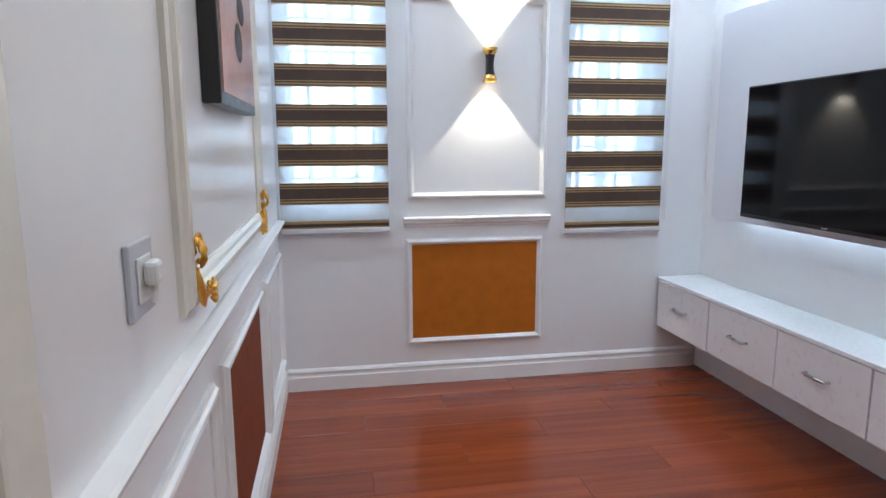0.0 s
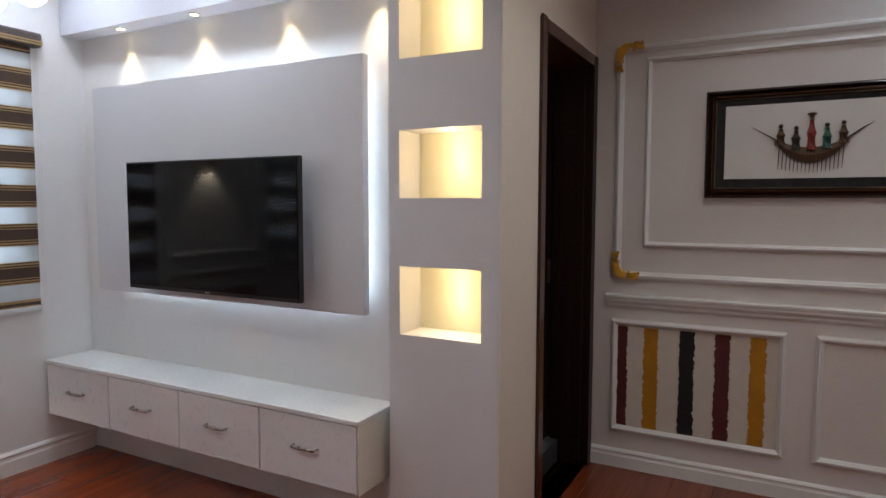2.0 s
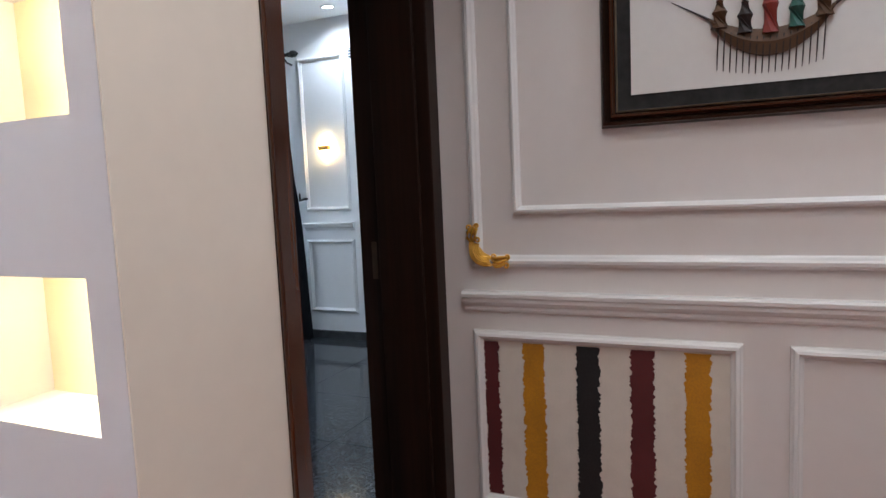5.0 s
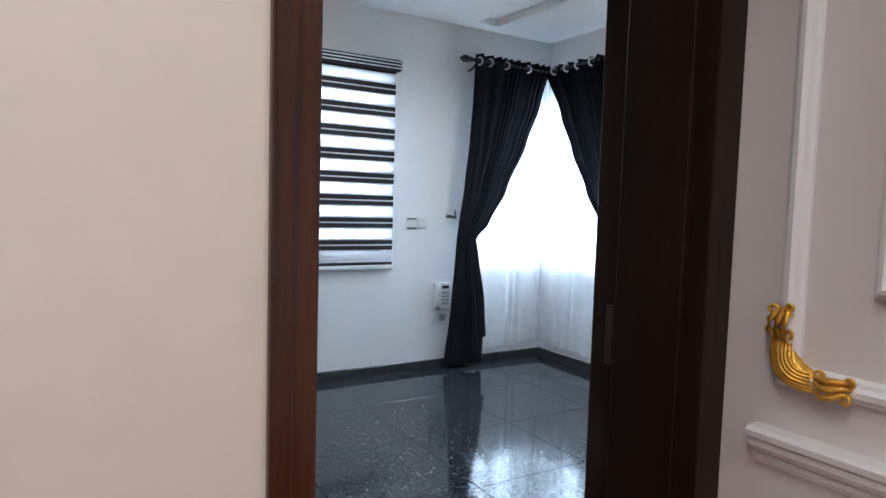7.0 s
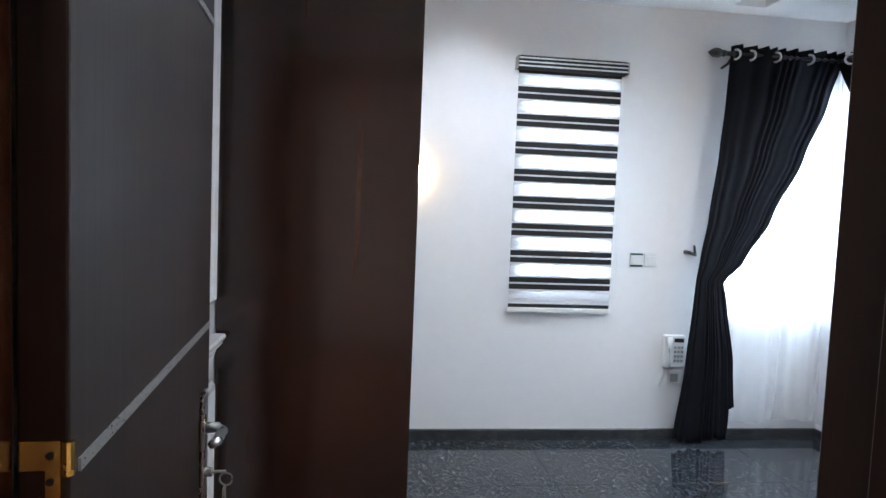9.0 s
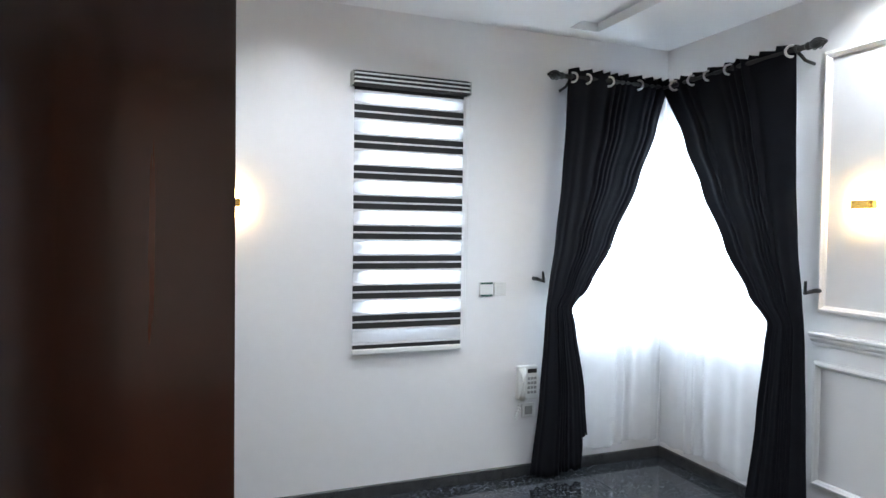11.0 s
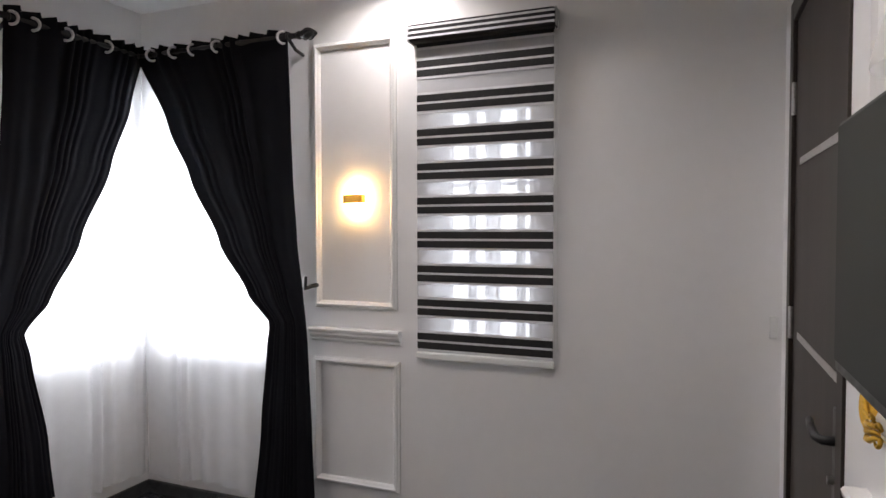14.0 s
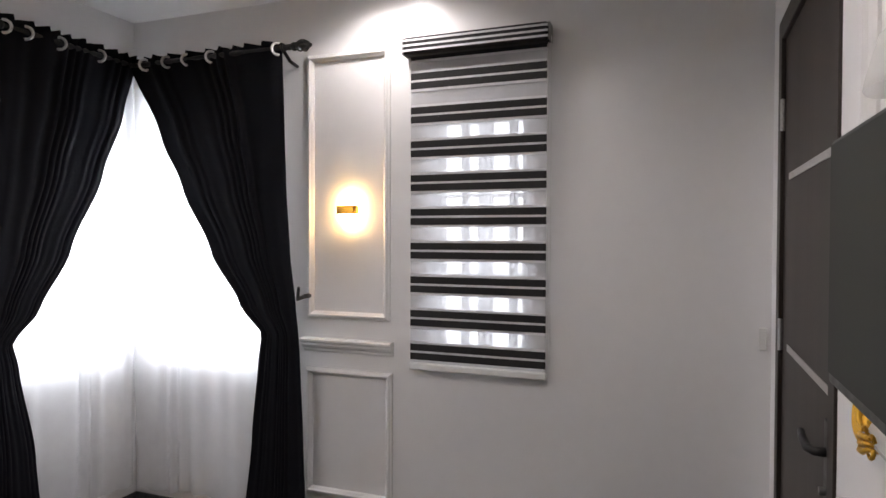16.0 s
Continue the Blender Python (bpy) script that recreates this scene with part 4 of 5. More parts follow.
# second door of the bedroom, closed, by the corner
door_2 = thing("door_2", (2.95, DB, F2), "dark taupe flush door with silver inlays, closed, in a dark frame", "door")
door_2["kind"] = "structure"
hold(door_2, part("leaf", B((2.525, 3.268, DB - 0.045, DB - 0.006, F2 + 0.006, 2.15), bevel=0.002), M_BATH))
hold(door_2, part("jamb", B((3.27, 3.333, DB - 0.22, DB + 0.006, F2, 2.218), bevel=0.003), M_BATH))
hold(door_2, part("jamb", B((2.462, 2.523, DB - 0.22, DB + 0.006, F2, 2.218), bevel=0.003), M_BATH))
hold(door_2, part("head", B((2.523, 3.27, DB - 0.22, DB + 0.006, 2.152, 2.218), bevel=0.003), M_BATH))
D2 = ("y", DB - 0.006, 1)
inlay(door_2, D2, [(3.16, 1.705), (2.56, 1.705)], 0.010)
inlay(door_2, D2, [(3.16, 1.185), (2.56, 1.185)], 0.010)
lever(door_2, D2, 2.555, 1.055, 1, M_BLACK)
for z in (0.4, 1.16, 1.86):
    bm = bmesh.new()
    cyl(bm, (3.268, DB + 0.001, z), (3.268, DB + 0.001, z + 0.1), 0.007, seg=10)
    hold(door_2, part("hinge", bm, M_SILVER, label="satin hinge"))

door_3 = thing("door_3", (W1 - 0.05, -0.64, 0), "dark wooden door in a white casing, closed", "door")
door_3["kind"] = "structure"
hold(door_3, part("leaf", B((W1 - 0.06, W1 - 0.02, -1.075, -0.195, 0.0, 2.135), bevel=0.003), M_FRAME))
hold(door_3, part("casing", B((W1 - 0.0195, W1 + 0.022, -0.20, -0.118, 0.0, 2.225), bevel=0.006), M_AGED, label="aged white casing"))
hold(door_3, part("casing", B((W1 - 0.0195, W1 + 0.022, -1.16, -1.075, 0.0, 2.225), bevel=0.006), M_AGED))
hold(door_3, part("casing", B((W1 - 0.0195, W1 + 0.022, -1.0745, -0.2005, 2.12, 2.225), bevel=0.006), M_AGED))

# wardrobe by the bedroom side wall
ward = thing("wardrobe", (0.63, 2.2, F2), "tall dark brown veneered wardrobe against the wall", "wardrobe")
hold(ward, part("side_panel", B((W2 + 0.003, 0.90, 1.765, 1.79, F2, 2.60), bevel=0.002), M_WARD))
hold(ward, part("carcass", B((W2 + 0.003, 0.875, 1.792, 2.62, F2, 2.60)), M_WARD))
for a, b in ((1.793, 2.205), (2.209, 2.62)):
    d = part("door", B((0.876, 0.898, a, b, F2 + 0.08, 2.59), bevel=0.002), M_WARD)
    hold(ward, d)

# ---------------- television wall ----------------
panel = thing("tv_panel", (0.05, 1.6, 0.95), "lilac grey raised panel backlit by cool light", "wall panel")
hold(panel, part("board", B((0.02, 0.062, 0.725, 2.49, 0.955, 2.035), bevel=0.002), M_TVWALL))
hold(panel, part("batten", B((0.063, RX - 0.001, 0.90, 2.30, 1.10, 1.90)), M_CAB))
for nm, b in (("led_strip", (0.080, 0.090, 0.812, 0.818, 1.03, 1.95)), ("led_strip", (0.080, 0.090, 0.83, 2.40, 1.040, 1.046)), ("led_strip", (0.080, 0.090, 0.83, 2.40, 1.935, 1.941))):
    hold(panel, part(nm, B(b), M_LED, label="cool white light strip behind the panel"))
    hold(panel, part("clip", B((0.091, RX - 0.001, b[2], min(b[3], b[2] + 0.02), b[4], min(b[5], b[4] + 0.02))), M_CAB))

tv = thing("television", (-0.05, 1.5, 1.3), "large flat black television mounted on the grey panel", "television")
hold(tv, part("casing", B((-0.106, -0.078, 0.959, 2.052, 1.006, 1.622), bevel=0.003), M_BLACK))
hold(tv, part("back", B((-0.079, -0.005, 1.15, 1.85, 1.08, 1.5), bevel=0.01), M_BLACK))
hold(tv, part("bracket", B((-0.006, 0.019, 1.3, 1.7, 1.15, 1.45)), M_BLACK))
hold(tv, part("screen", B((-0.1095, -0.105, 0.965, 2.044, 1.024, 1.615)), M_SCREEN))
hold(tv, part("logo", B((-0.108, -0.1055, 1.49, 1.52, 1.012, 1.018)), M_STEEL))

# floating cabinet
cab = thing("floating_cabinet", (0.0, 1.65, 0.27), "white wall-hung drawer cabinet under the television", "cabinet")
hold(cab, part("body", B((-0.142, RX - 0.001, 0.632, N1 - 0.02, 0.272, 0.553)), M_CAB))
tops = part("worktop", B((-0.165, RX - 0.001, 0.625, N1 - 0.018, 0.554, 0.574), bevel=0.003), M_CABTOP)
hold(cab, tops)
# end panel is creamier than the body: warm light on it is coloured in
hold(cab, part("end_panel", B((-0.161, RX - 0.001, 0.626, 0.6315, 0.272, 0.553)), M_AGED, label="white end panel, warm light put into its cream colour"))
ys = (0.634, 1.150, 1.655, 2.172, N1 - 0.022)
for a, b in zip(ys, ys[1:]):
    d = part("drawer_front", B((-0.161, -0.1425, a + 0.004, b - 0.004, 0.276, 0.550), bevel=0.003), M_CAB)
    hold(cab, d)
    bm = bmesh.new()
    m = (a + b) / 2
    tube(bm, [(-0.160, m - 0.062, 0.425), (-0.185, m - 0.056, 0.425), (-0.190, m, 0.427), (-0.185, m + 0.056, 0.425), (-0.160, m + 0.062, 0.425)], [0.006, 0.007, 0.008, 0.007, 0.006], 10)
    h = part("handle", bm, M_STEEL, label="curved satin metal handle", smooth=True)
    hold(d, h)


def downlight(x, y, z, r, lens, label, name="downlight"):
    th = thing(name, (x, y, z), label, "downlight", "recessed downlights")
    bm = bmesh.new()
    ring(bm, (x, y, z - 0.002), (0, 0, 1), r, r * 0.18, 24, 8)
    hold(th, part("ring", bm, M_SILVER, smooth=True))
    bm = bmesh.new()
    cyl(bm, (x, y, z - 0.003), (x, y, z - 0.0005), r * 0.85, seg=20)
    hold(th, part("lens", bm, lens))
    return th


for y in (2.29, 1.735, 1.18, 0.70):
    downlight(0.058, y, SOF, 0.024, M_DLENS, "small round warm downlight in the soffit")
    spot_lamp("downlight_beam", (0.058, y, SOF - 0.012), (0.090, y, SOF - 0.4), 8, 60, 1.0, WARM)
for a, b, c, d in niches:
    downlight(0.086, a + 0.165, d, 0.016, M_DLENS, "small warm downlight in a wall niche")
    spot_lamp("niche_beam", (0.090, a + 0.165, d - 0.010), (0.112, a + 0.155, d - 0.3), 2.8, 84, 0.9, (1, 0.78, 0.42))
    point_lamp("niche_glow", (0.070, a + 0.170, d - 0.06), 0.55, (1, 0.76, 0.40), 0.02)

# sconce on the window wall
sx, sy, sz = -1.216, N1 - 0.055, 1.775
sc = thing("wall_sconce", (sx, N1, sz), "black hourglass wall lamp with gold rims, shining up and down", "wall lamp")
prof = ((-0.088, 0.036), (-0.070, 0.034), (-0.052, 0.027), (-0.03, 0.022), (0.0, 0.020), (0.03, 0.022), (0.052, 0.027), (0.070, 0.034), (0.088, 0.036))


def lathe(bm, cx, cy, cz, rows, seg=24):
    rings = [[bm.verts.new((cx + r * math.cos(2 * math.pi * k / seg), cy + r * math.sin(2 * math.pi * k / seg), cz + z)) for k in range(seg)] for z, r in rows]
    for p, q in zip(rings, rings[1:]):
        for k in range(seg):
            bm.faces.new((p[k], p[(k + 1) % seg], q[(k + 1) % seg], q[k]))


bm = bmesh.new()
lathe(bm, sx, sy, sz, prof[2:7])
hold(sc, part("body", bm, M_BLACK, smooth=True))
for s in (-1, 1):
    bm = bmesh.new()
    lathe(bm, sx, sy, sz, [(s * 0.052, 0.027), (s * 0.068, 0.036), (s * 0.088, 0.042), (s * 0.088, 0.039), (s * 0.066, 0.030)])
    hold(sc, part("rim", bm, M_BRASS, label="gold rim", smooth=True))
    bm = bmesh.new()
    cyl(bm, (sx, sy, sz + s * 0.060), (sx, sy, sz + s * 0.066), 0.027, seg=20)
    hold(sc, part("lens", bm, M_SCUP))
    spot_lamp("sconce_beam", (sx, sy, sz + s * 0.072), (sx, sy + 0.03, sz + s * 1.0), 9, 80, 0.08, (1, 0.84, 0.60), 0.008)
hold(sc, part("arm", B((sx - 0.012, sx + 0.012, sy, N1, sz - 0.03, sz + 0.03), bevel=0.002), M_BLACK))


# split air conditioners
def air_conditioner(wall, u0, u1, v0, v1, label):
    th = thing("air_conditioner", on_wall(wall, (u0 + u1) / 2, v0, 0), label, "air conditioner", "air conditioners")
    hold(th, part("housing", WB(wall, (u0, u1, v0 + 0.035, v1, 0.0, 0.20), bevel=0.022), M_WPLAST))
    hold(th, part("flap", WB(wall, (u0 + 0.03, u1 - 0.03, v0 + 0.004, v0 + 0.034, 0.06, 0.185), bevel=0.006), M_WPLAST))
    hold(th, part("underside", WB(wall, (u0 + 0.01, u1 - 0.01, v0, v0 + 0.036, 0.0, 0.055)), M_WPLAST))
    hold(th, part("slot", WB(wall, (u0 + 0.04, u1 - 0.04, v0 + 0.028, v0 + 0.035, 0.186, 0.196)), M_GREYP))
    hold(th, part("display", WB(wall, (u1 - 0.20, u1 - 0.12, v0 + 0.12, v0 + 0.14, 0.1995, 0.202)), M_GREYP))
    return th


air_conditioner(WALL_N1, -1.645, -0.985, 2.385, 2.67, "white split air conditioner high on the wall")
air_conditioner(WALL_P1, -2.66, -1.86, 2.02, 2.31, "white split air conditioner high on the wall")

# chandelier
cx, cy, cz = -1.13, 1.20, 2.165
ch = thing("chandelier", (cx, cy, C1), "gold branching chandelier with round white glass globes", "chandelier")
bm = bmesh.new()
tube(bm, [(cx, cy, C1), (cx, cy, cz)], 0.008, 10)
cyl(bm, (cx, cy, C1 - 0.03), (cx, cy, C1), 0.06, seg=24)
hold(ch, part("stem", bm, M_BRASS, smooth=False))
bm = bmesh.new()
ball(bm, (cx, cy, cz), 0.035)
hold(ch, part("hub", bm, M_BRASS, smooth=True))
for dx, dy, dz in ((-0.176, 0.0, -0.11), (-0.042, 0.14, -0.03), (0.0, -0.01, -0.165), (0.115, -0.02, -0.115), (0.168, 0.0, -0.01),
                   (-0.10, -0.16, 0.05), (0.10, -0.17, 0.06), (-0.18, 0.05, 0.10), (0.06, 0.12, 0.14), (0.0, -0.05, 0.19)):
    hub = Vector((cx, cy, cz))
    g = Vector((dx, dy, dz))
    e = hub + g * (1 - 0.050 / g.length)
    o = hub - (e - hub) * 0.8
    bm = bmesh.new()
    tube(bm, [o, (cx, cy, cz), e], 0.0035, 8)
    d = (e - Vector((cx, cy, cz))).normalized()
    cyl(bm, e - d * 0.024, e, 0.011, 0.015, seg=14)
    cyl(bm, o, o - d * 0.024, 0.011, 0.014, seg=14)
    arm = part("arm", bm, M_BRASS)
    bm = bmesh.new()
    ball(bm, e + d * 0.048, 0.047, u=24, v=16)
    g = part("globe", bm, M_GLOBE, label="glowing white glass globe", smooth=True)
    hold(ch, arm, g)

# unseen recessed ceiling downlights, cool and warm; most are fill added to brighten walls
for x, y, col, watts in ((-0.28, 1.35, 1, 23), (-0.35, 2.3, 1, 15), (-2.0, 0.4, 0, 14), (-2.0, 2.2, 1, 14), (-0.5, -1.0, 0, 16), (-1.9, -1.6, 0, 12), (0.85, -1.35, 1, 6), (0.2, -0.75, 0, 9), (0.3, -2.2, 0, 6)):
    downlight(x, y, C1, 0.045, M_CLENS if col else M_DLENS, "round cool white recessed ceiling light, out of view" if col else "round warm white ceiling light, added out of view as fill")
    spot_lamp("unseen_ceiling_beam", (x, y, C1 - 0.02), (x, y, 0), watts, 145, 0.6, (0.84, 0.92, 1.0) if col else (1.0, 0.94, 0.87), 0.04)
# bedroom: the first fits the glow on the east wall, the others are added fill
for x, y, watts in ((3.24, 1.78, 11), (1.35, 2.42, 16), (2.0, 1.1, 17)):
    downlight(x, y, C2, 0.045, M_CLENS, "round cool white recessed ceiling light, out of view")
    spot_lamp("unseen_ceiling_beam", (x, y, C2 - 0.02), (x, y, 0), watts, 160, 0.6, (0.82, 0.92, 1.0), 0.04)


# ---------------- pictures ----------------
def big_picture():
    u0, u1, v0, v1 = -1.368, -0.456, 1.453, 1.972
    th = thing("framed_picture", on_wall(WALL_P1, -0.91, v0, 0), "wide picture of a rowing boat in a dark wooden frame", "picture")
    moul = moulding(WALL_P1, u0, u1, v0, v1, 0.024, 1.6, "frame", " ", M_PFRAME)
    for k in ("label", "category", "kind"):
        del moul[k]
    hold(th, moul)
    lip = moulding(WALL_P1, u0 + 0.043, u1 - 0.043, v0 + 0.043, v1 - 0.043, 0.007, 1.1, "gilt_lip", " ", M_GILT)
    bev = moulding(WALL_P1, u0 + 0.0245, u1 - 0.0245, v0 + 0.0245, v1 - 0.0245, 0.018, 1.35, "bevel", " ", M_PFRAME2)
    for k in ("label", "category", "kind"):
        del bev[k]
    hold(th, bev)
    for k in ("label", "category", "kind"):
        del lip[k]
    hold(th, lip)
    hold(th, part("mat_board", WB(WALL_P1, (u0 + 0.03, u1 - 0.03, v0 + 0.03, v1 - 0.03, 0.0, 0.014)), M_MAT))
    a, b, c, d = u0 + 0.088, u1 - 0.088, v0 + 0.092, v1 - 0.078
    hold(th, part("paper", WB(WALL_P1, (a, b, c, d, 0.0145, 0.017)), M_PAPER))
    um = (a + b) / 2 + 0.004

    def P(x, y, w):
        return on_wall(WALL_P1, um - x, y, w)
    bm = bmesh.new()
    n = 24
    rows = []
    for i in range(n + 1):
        t = -1 + 2 * i / n
        x = 0.15 * t
        yt = 1.685 + 0.045 * t * t
        yb = 1.615 + 0.090 * t * t + 0.018 * t ** 6
        rows.append([bm.verts.new(P(x, yt, 0.018)), bm.verts.new(P(x, yt, 0.030)), bm.verts.new(P(x, (yt + yb) / 2, 0.036)), bm.verts.new(P(x, yb, 0.026)), bm.verts.new(P(x, yb, 0.018))])
    for p, q in zip(rows, rows[1:]):
        for k in range(5):
            bm.faces.new((p[k], p[(k + 1) % 5], q[(k + 1) % 5], q[k]))
    hold(th, part("boat", bm, M_BOAT))
    bm = bmesh.new()
    tube(bm, [P(-0.145, 1.725, 0.022), P(-0.20, 1.76, 0.021), P(-0.25, 1.79, 0.020)], [0.004, 0.0022, 0.0008], 6)
    tube(bm, [P(0.145, 1.725, 0.022), P(0.20, 1.765, 0.021), P(0.24, 1.79, 0.020)], [0.005, 0.003, 0.001], 6)
    for i in range(17):
        x = -0.128 + 0.016 * i
        tube(bm, [P(x, 1.665 + 2.2 * x * x, 0.034), P(x - 0.003, 1.60 + 1.6 * x * x, 0.030), P(x - 0.004, 1.57 + 1.2 * x * x, 0.019)], [0.002, 0.002, 0.001], 6)
    hold(th, part("oars", bm, M_INK))
    for x, s, m in ((-0.125, 0.62, M_BOAT), (-0.062, 0.72, M_INK), (0.0, 1.28, M_ROBE), (0.062, 0.80, M_GREEN), (0.125, 0.66, M_BOAT)):
        bm = bmesh.new()
        y = 1.685 + 1.8 * x * x
        tube(bm, [P(x, y - 0.012, 0.024), P(x, y + 0.05 * s, 0.025), P(x, y + 0.10 * s, 0.024)], [0.024, 0.020, 0.010], 8)
        hold(th, part("shape", bm, m))
        bm = bmesh.new()
        ball(bm, P(x, y + 0.10 * s + 0.012, 0.024), 0.010, u=10, v=8)
        if s > 1:
            ball(bm, P(x, y + 0.10 * s + 0.024, 0.024), 0.020, (1, 1, 0.35), 12, 8)
        hold(th, part("knob", bm, M_INK if s < 1 else M_BOAT))
    return th


big_picture()
# picture on the side wall
u0, u1, v0, v1 = 0.855, 1.535, 1.455, 2.15
p2 = thing("framed_picture", on_wall(WALL_W1, 1.2, v0, 0), "rose-toned picture in a thick black frame", "picture")
hold(p2, part("box_frame", WB(WALL_W1, (u0, u1, v0, v1, 0.0, 0.045), bevel=0.004), M_BLACK))
hold(p2, part("print", WB(WALL_W1, (u0 + 0.03, u1 - 0.03, v0 + 0.03, v1 - 0.03, 0.045, 0.048)), M_ROSE))
bm = bmesh.new()
for k, (a, b) in enumerate(((1.15, 1.85), (1.25, 1.74), (1.18, 1.64), (1.3, 1.95))):
    ball(bm, on_wall(WALL_W1, a, b, 0.049), 0.06, (0.03, 1.2, 0.5 + 0.2 * k), 12, 8)
hold(p2, part("motif", bm, M_INK))

# ---------------- switches, intercom ----------------


def switch(wall, u, v, size, mat, label, rocker, name="light_switch"):
    th = thing(name, on_wall(wall, u, v, 0), label, "switch", "switches")
    h = size / 2
    hold(th, part("plate", WB(wall, (u - h, u + h, v - h, v + h, 0.0, 0.010), bevel=0.003), mat))
    hold(th, part("rocker", WB(wall, (u - h * 0.6, u + h * 0.6, v - h * 0.6, v + h * 0.6, 0.0102, 0.014), bevel=0.002), rocker))
    return th


sw = switch(WALL_N2, 2.288, 1.185, 0.078, M_WPLAST, "white switch plate with dark green strips", M_WPLAST)
for v in (1.152, 1.218):
    hold(sw, part("strip", WB(WALL_N2, (2.252, 2.324, v - 0.005, v + 0.005, 0.0102, 0.0125)), M_GREEN, label="dark green strip"))
switch(WALL_N2, 2.372, 1.185, 0.075, M_WPLAST, "plain white switch plate on the wall", M_WPLAST)
sock = switch(WALL_W1, 0.262, 1.16, 0.115, M_SOCK, "pale grey socket plate with a white plug in it", M_WPLAST, "socket")
bm = bmesh.new()
wbox(bm, WALL_W1, 0.242, 0.282, 1.150, 1.188, 0.0142, 0.036, 0.008)
cyl(bm, on_wall(WALL_W1, 0.262, 1.152, 0.026), on_wall(WALL_W1, 0.262, 1.122, 0.024), 0.006, 0.004, seg=10)
hold(sock, part("plug", bm, M_WPLAST, label="white plug"))
small = thing("door_sensor", on_wall(WALL_E2, 0.372, 1.16, 0), "small white sensor box beside the dark door", "sensor")
hold(small, part("case", WB(WALL_E2, (0.359, 0.385, 1.12, 1.20, 0.0, 0.012), bevel=0.003), M_WPLAST))
hold(small, part("cover", WB(WALL_E2, (0.363, 0.381, 1.15, 1.19, 0.0122, 0.0145), bevel=0.001), M_WPLAST))
switch(WALL_N2, 2.56, 0.50, 0.08, M_WPLAST, "white socket plate near the curtain", M_GREYP, "socket")

ic = thing("intercom_phone", on_wall(WALL_N2, 2.542, 0.60, 0), "white wall intercom with handset, keypad and cord", "telephone")
hold(ic, part("body", WB(WALL_N2, (2.477, 2.607, 0.565, 0.755, 0.0, 0.035), bevel=0.008), M_WPLAST))
hold(ic, part("display", WB(WALL_N2, (2.537, 2.594, 0.715, 0.738, 0.0352, 0.038)), M_BLACK))
for i in range(4):
    for j in range(3):
        hold(ic, part("key", WB(WALL_N2, (2.538 + 0.02 * j, 2.552 + 0.02 * j, 0.60 + 0.026 * i, 0.615 + 0.026 * i, 0.0352, 0.040), bevel=0.001), M_GREYP))
bm = bmesh.new()
tube(bm, [on_wall(WALL_N2, 2.500, 0.575, 0.045), on_wall(WALL_N2, 2.498, 0.61, 0.062), on_wall(WALL_N2, 2.498, 0.70, 0.062), on_wall(WALL_N2, 2.500, 0.745, 0.045)], [0.019, 0.013, 0.013, 0.019], 12)
hold(ic, part("handset", bm, M_WPLAST, smooth=True))
bm = bmesh.new()
pts = []
for i in range(90):
    t = i / 89
    pts.append(on_wall(WALL_N2, 2.497 - 0.03 * math.sin(t * math.pi) + 0.007 * math.cos(i * 1.2), 0.565 - 0.11 * math.sin(t * math.pi * 0.9), 0.03 + 0.007 * math.sin(i * 1.2)))
tube(bm, pts, 0.0025, 5)
hold(ic, part("cord", bm, M_WPLAST))


# ---------------- bedroom lamps and television ----------------
def halo_sconce(wall, u, v, label):
    """Gold bar in front of a glowing diffuser."""
    th = thing("wall_sconce", on_wall(wall, u, v, 0), label, "wall lamp", "bedroom wall lamps")
    bm = bmesh.new()
    n = 6
    rim = [(0.062 * math.cos(a), 0.085 * math.sin(a)) for a in (math.pi / 6 + i * math.pi / 3 for i in range(n))]
    f = [bm.verts.new(on_wall(wall, u + a, v + b, 0.030)) for a, b in rim]
    k = [bm.verts.new(on_wall(wall, u + a * 0.9, v + b * 0.9, 0.004)) for a, b in rim]
    bm.faces.new(f)
    bm.faces.new(k)
    for i in range(n):
        bm.faces.new((f[i], f[(i + 1) % n], k[(i + 1) % n], k[i]))
    hold(th, part("diffuser", bm, M_HALO, label="glowing warm diffuser"))
    hold(th, part("bar", WB(wall, (u - 0.042, u + 0.042, v - 0.019, v + 0.019, 0.031, 0.062), bevel=0.002), M_BRASS, label="gold front bar"))
    hold(th, part("edge", WB(wall, (u - 0.053, u - 0.044, v - 0.019, v + 0.019, 0.031, 0.060), bevel=0.001), M_BRASS))
    return th


halo_sconce(WALL_E2, 2.022, 1.637, "gold wall lamp with a warm glowing diffuser")
halo_sconce(WALL_N2, 0.966, 1.618, "gold wall lamp with a warm glowing diffuser")

lamp2 = thing("wall_lamp", (1.917, DB, 1.70), "unlit wall lamp with a frosted glass shade above the television", "wall lamp")
bm = bmesh.new()
lathe(bm, 0, 0, 0, ((0.0, 0.078), (0.004, 0.080), (0.02, 0.074), (0.045, 0.062), (0.068, 0.048), (0.074, 0.036), (0.075, 0.010)))
bmesh.ops.scale(bm, vec=(1, 0.5, 1), verts=bm.verts)
bmesh.ops.translate(bm, vec=(1.917, DB + 0.043, 1.703), verts=bm.verts)
hold(lamp2, part("shade", bm, M_FROST, label="frosted glass shade", smooth=True))
bm = bmesh.new()
tube(bm, [(1.917, DB, 1.80), (1.917, DB + 0.03, 1.808), (1.917, DB + 0.043, 1.795), (1.917, DB + 0.043, 1.776)], 0.006, 10)
cyl(bm, (1.917, DB, 1.80), (1.917, DB + 0.010, 1.80), 0.028, seg=20)
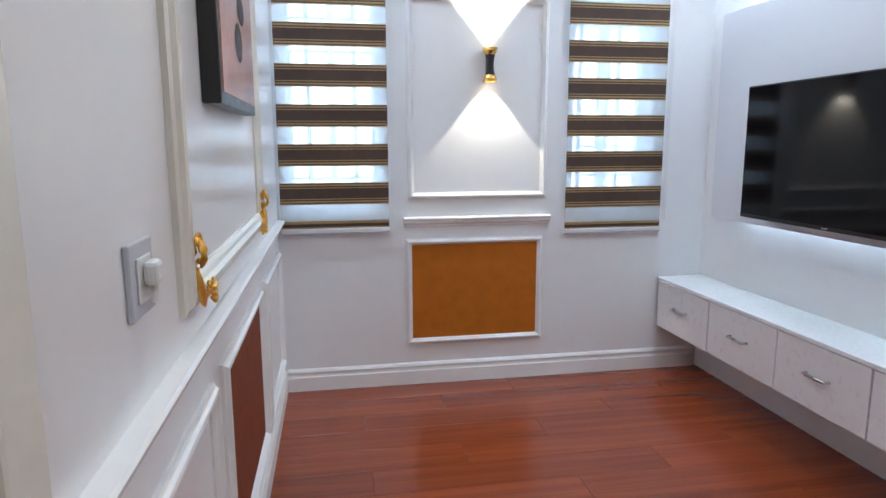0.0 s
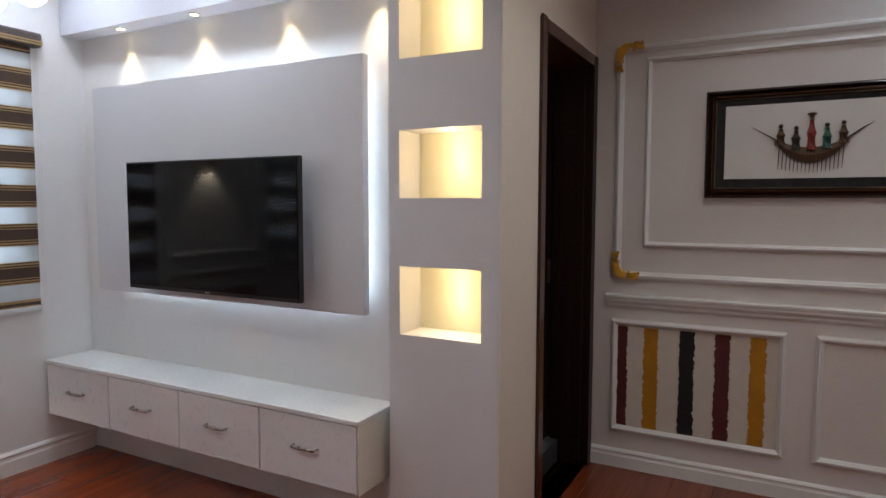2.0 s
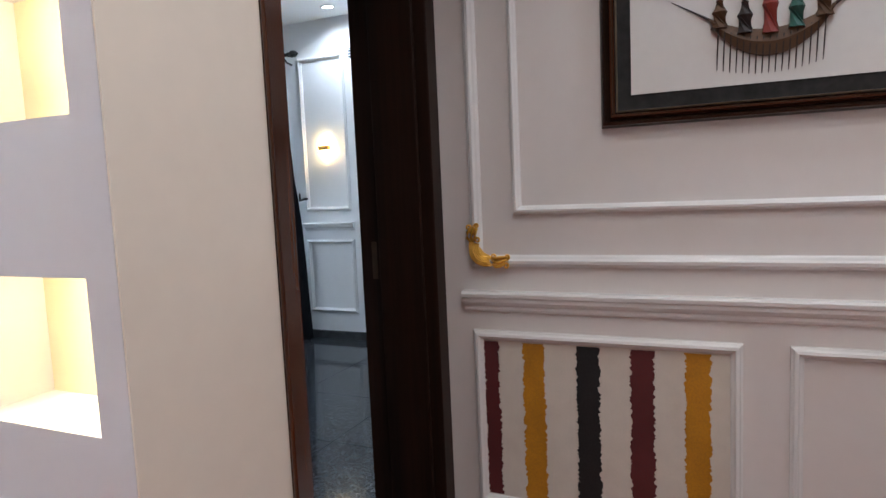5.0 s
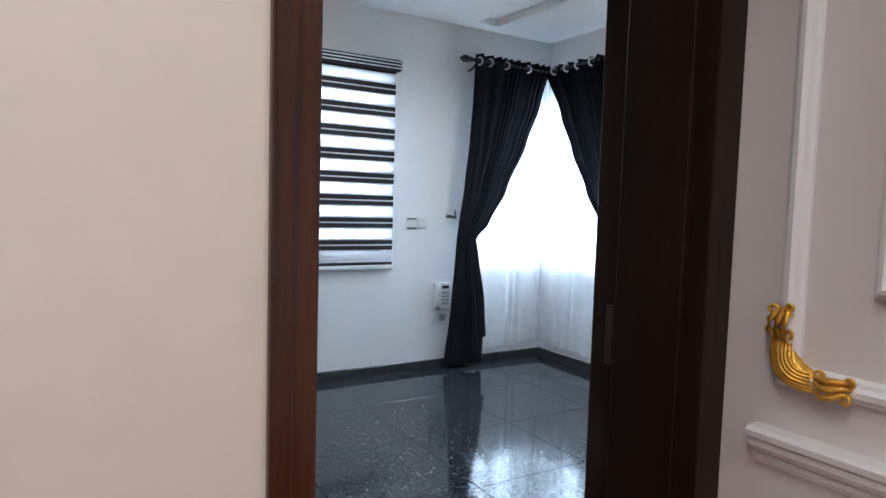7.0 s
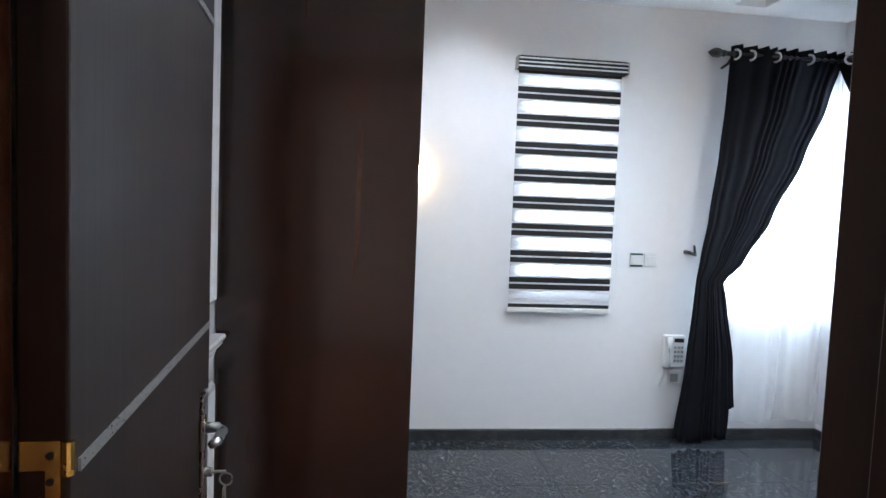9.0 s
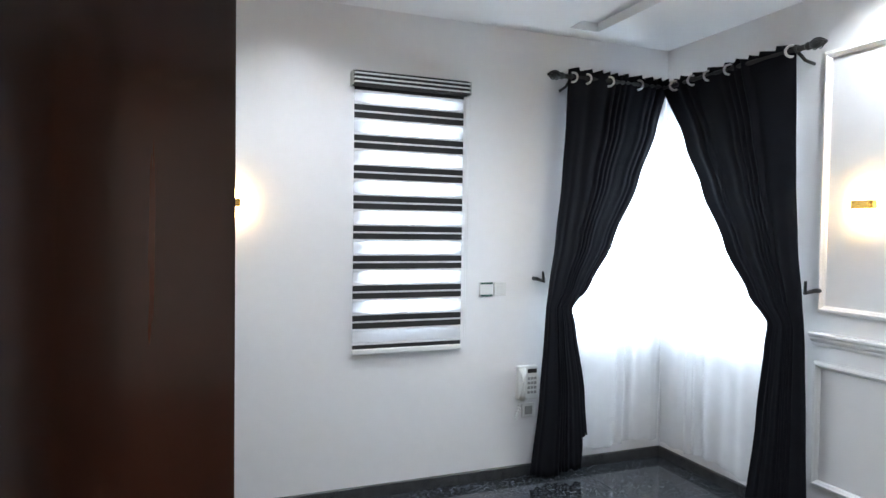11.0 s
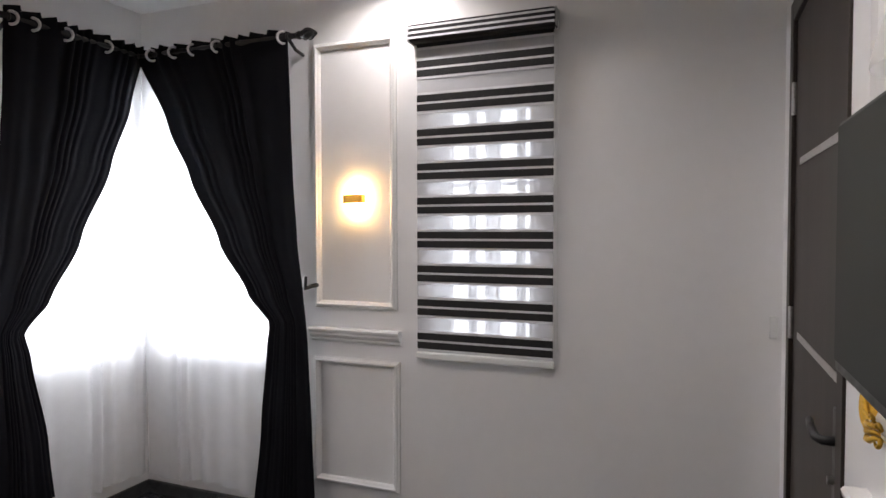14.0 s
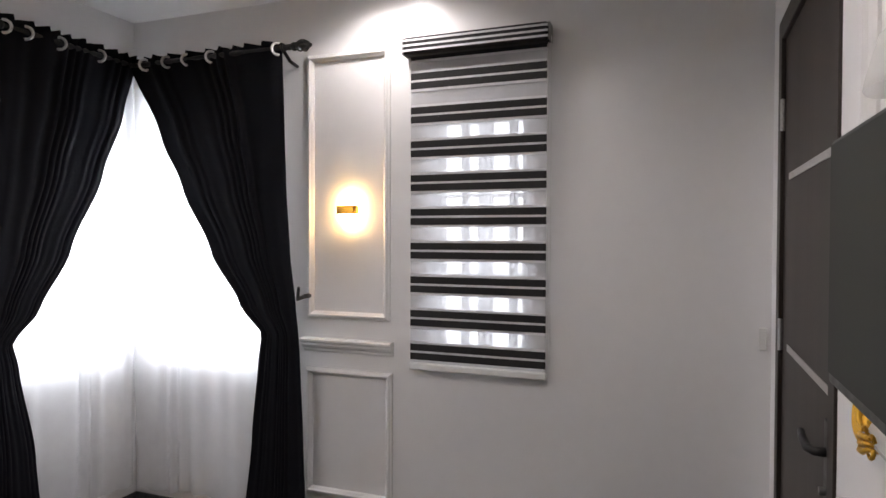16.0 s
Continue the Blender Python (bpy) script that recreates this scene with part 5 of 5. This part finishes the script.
hold(lamp2, part("bracket", bm, M_STEEL, smooth=False))

tv2 = thing("television", (1.8, DB, 1.3), "small wall-mounted flat television, switched off", "television")
hold(tv2, part("casing", B((1.42, 2.165, DB + 0.042, DB + 0.072, 1.285, 1.672), bevel=0.004), M_BLACK))
hold(tv2, part("bracket", B((1.65, 1.95, DB, DB + 0.043, 1.38, 1.58)), M_BLACK))
hold(tv2, part("screen", B((1.428, 2.157, DB + 0.072, DB + 0.0745, 1.303, 1.664)), M_TV2))
# ---------------- floors: planks and tiles ----------------
rp = random.Random(11)
PW, PL = 0.192, 1.26
plank_meshes = {}


def piece_mesh(key, w, d, h, mat, bev, store):
    k = (round(w, 3), round(d, 3))
    if k not in store:
        bm = bmesh.new()
        b = bev
        lo = [(-w / 2, -d / 2), (w / 2, -d / 2), (w / 2, d / 2), (-w / 2, d / 2)]
        hi = [(-w / 2 + b, -d / 2 + b), (w / 2 - b, -d / 2 + b), (w / 2 - b, d / 2 - b), (-w / 2 + b, d / 2 - b)]
        v0 = [bm.verts.new((x, y, -h)) for x, y in lo]
        v1 = [bm.verts.new((x, y, -b)) for x, y in lo]
        v2 = [bm.verts.new((x, y, 0)) for x, y in hi]
        for p, q in ((v0, v1), (v1, v2)):
            for i in range(4):
                bm.faces.new((p[i], p[(i + 1) % 4], q[(i + 1) % 4], q[i]))
        bm.faces.new(v2)
        store[k] = mesh_of(key, bm, mat)
    return store[k]


y = N1 - 0.002
row = 0
while y > S1 + 0.01:
    d = min(PW, y - S1)
    x = W1 + 0.002 - (0.0, 0.42, 0.84)[row % 3]
    while x < P1 - 0.01:
        a, b = max(x, W1 + 0.002), min(x + PL, P1 - 0.002)
        if b - a > 0.02:
            o = new("plank", piece_mesh("plank", b - a - 0.0012, d - 0.0012, 0.011, M_PLANK, 0.0008, plank_meshes))
            o.location = ((a + b) / 2, y - d / 2, 0)
            o.parent = floor_1
        x += PL
    y -= PW
    row += 1
o = new("plank", piece_mesh("plank", DX1 - DX0, DB - 0.09 - DY, 0.011, M_PLANK, 0.0008, plank_meshes))
o.location, o.parent = ((DX0 + DX1) / 2, (DY + DB - 0.09) / 2, 0), floor_1

tile_meshes = {}
TS2 = 0.60
y = N2
while y > DB - 0.03:
    d0 = max(y - TS2, DB - 0.03)
    x = E2
    while x > W2 + 0.005:
        a = max(x - TS2, W2)
        o = new("tile", piece_mesh("tile", x - a - 0.003, y - d0 - 0.003, 0.006, M_GRAN, 0.0012, tile_meshes))
        o.location = ((x + a) / 2, (y + d0) / 2, F2)
        o.parent = floor_2
        x -= TS2
    y -= TS2
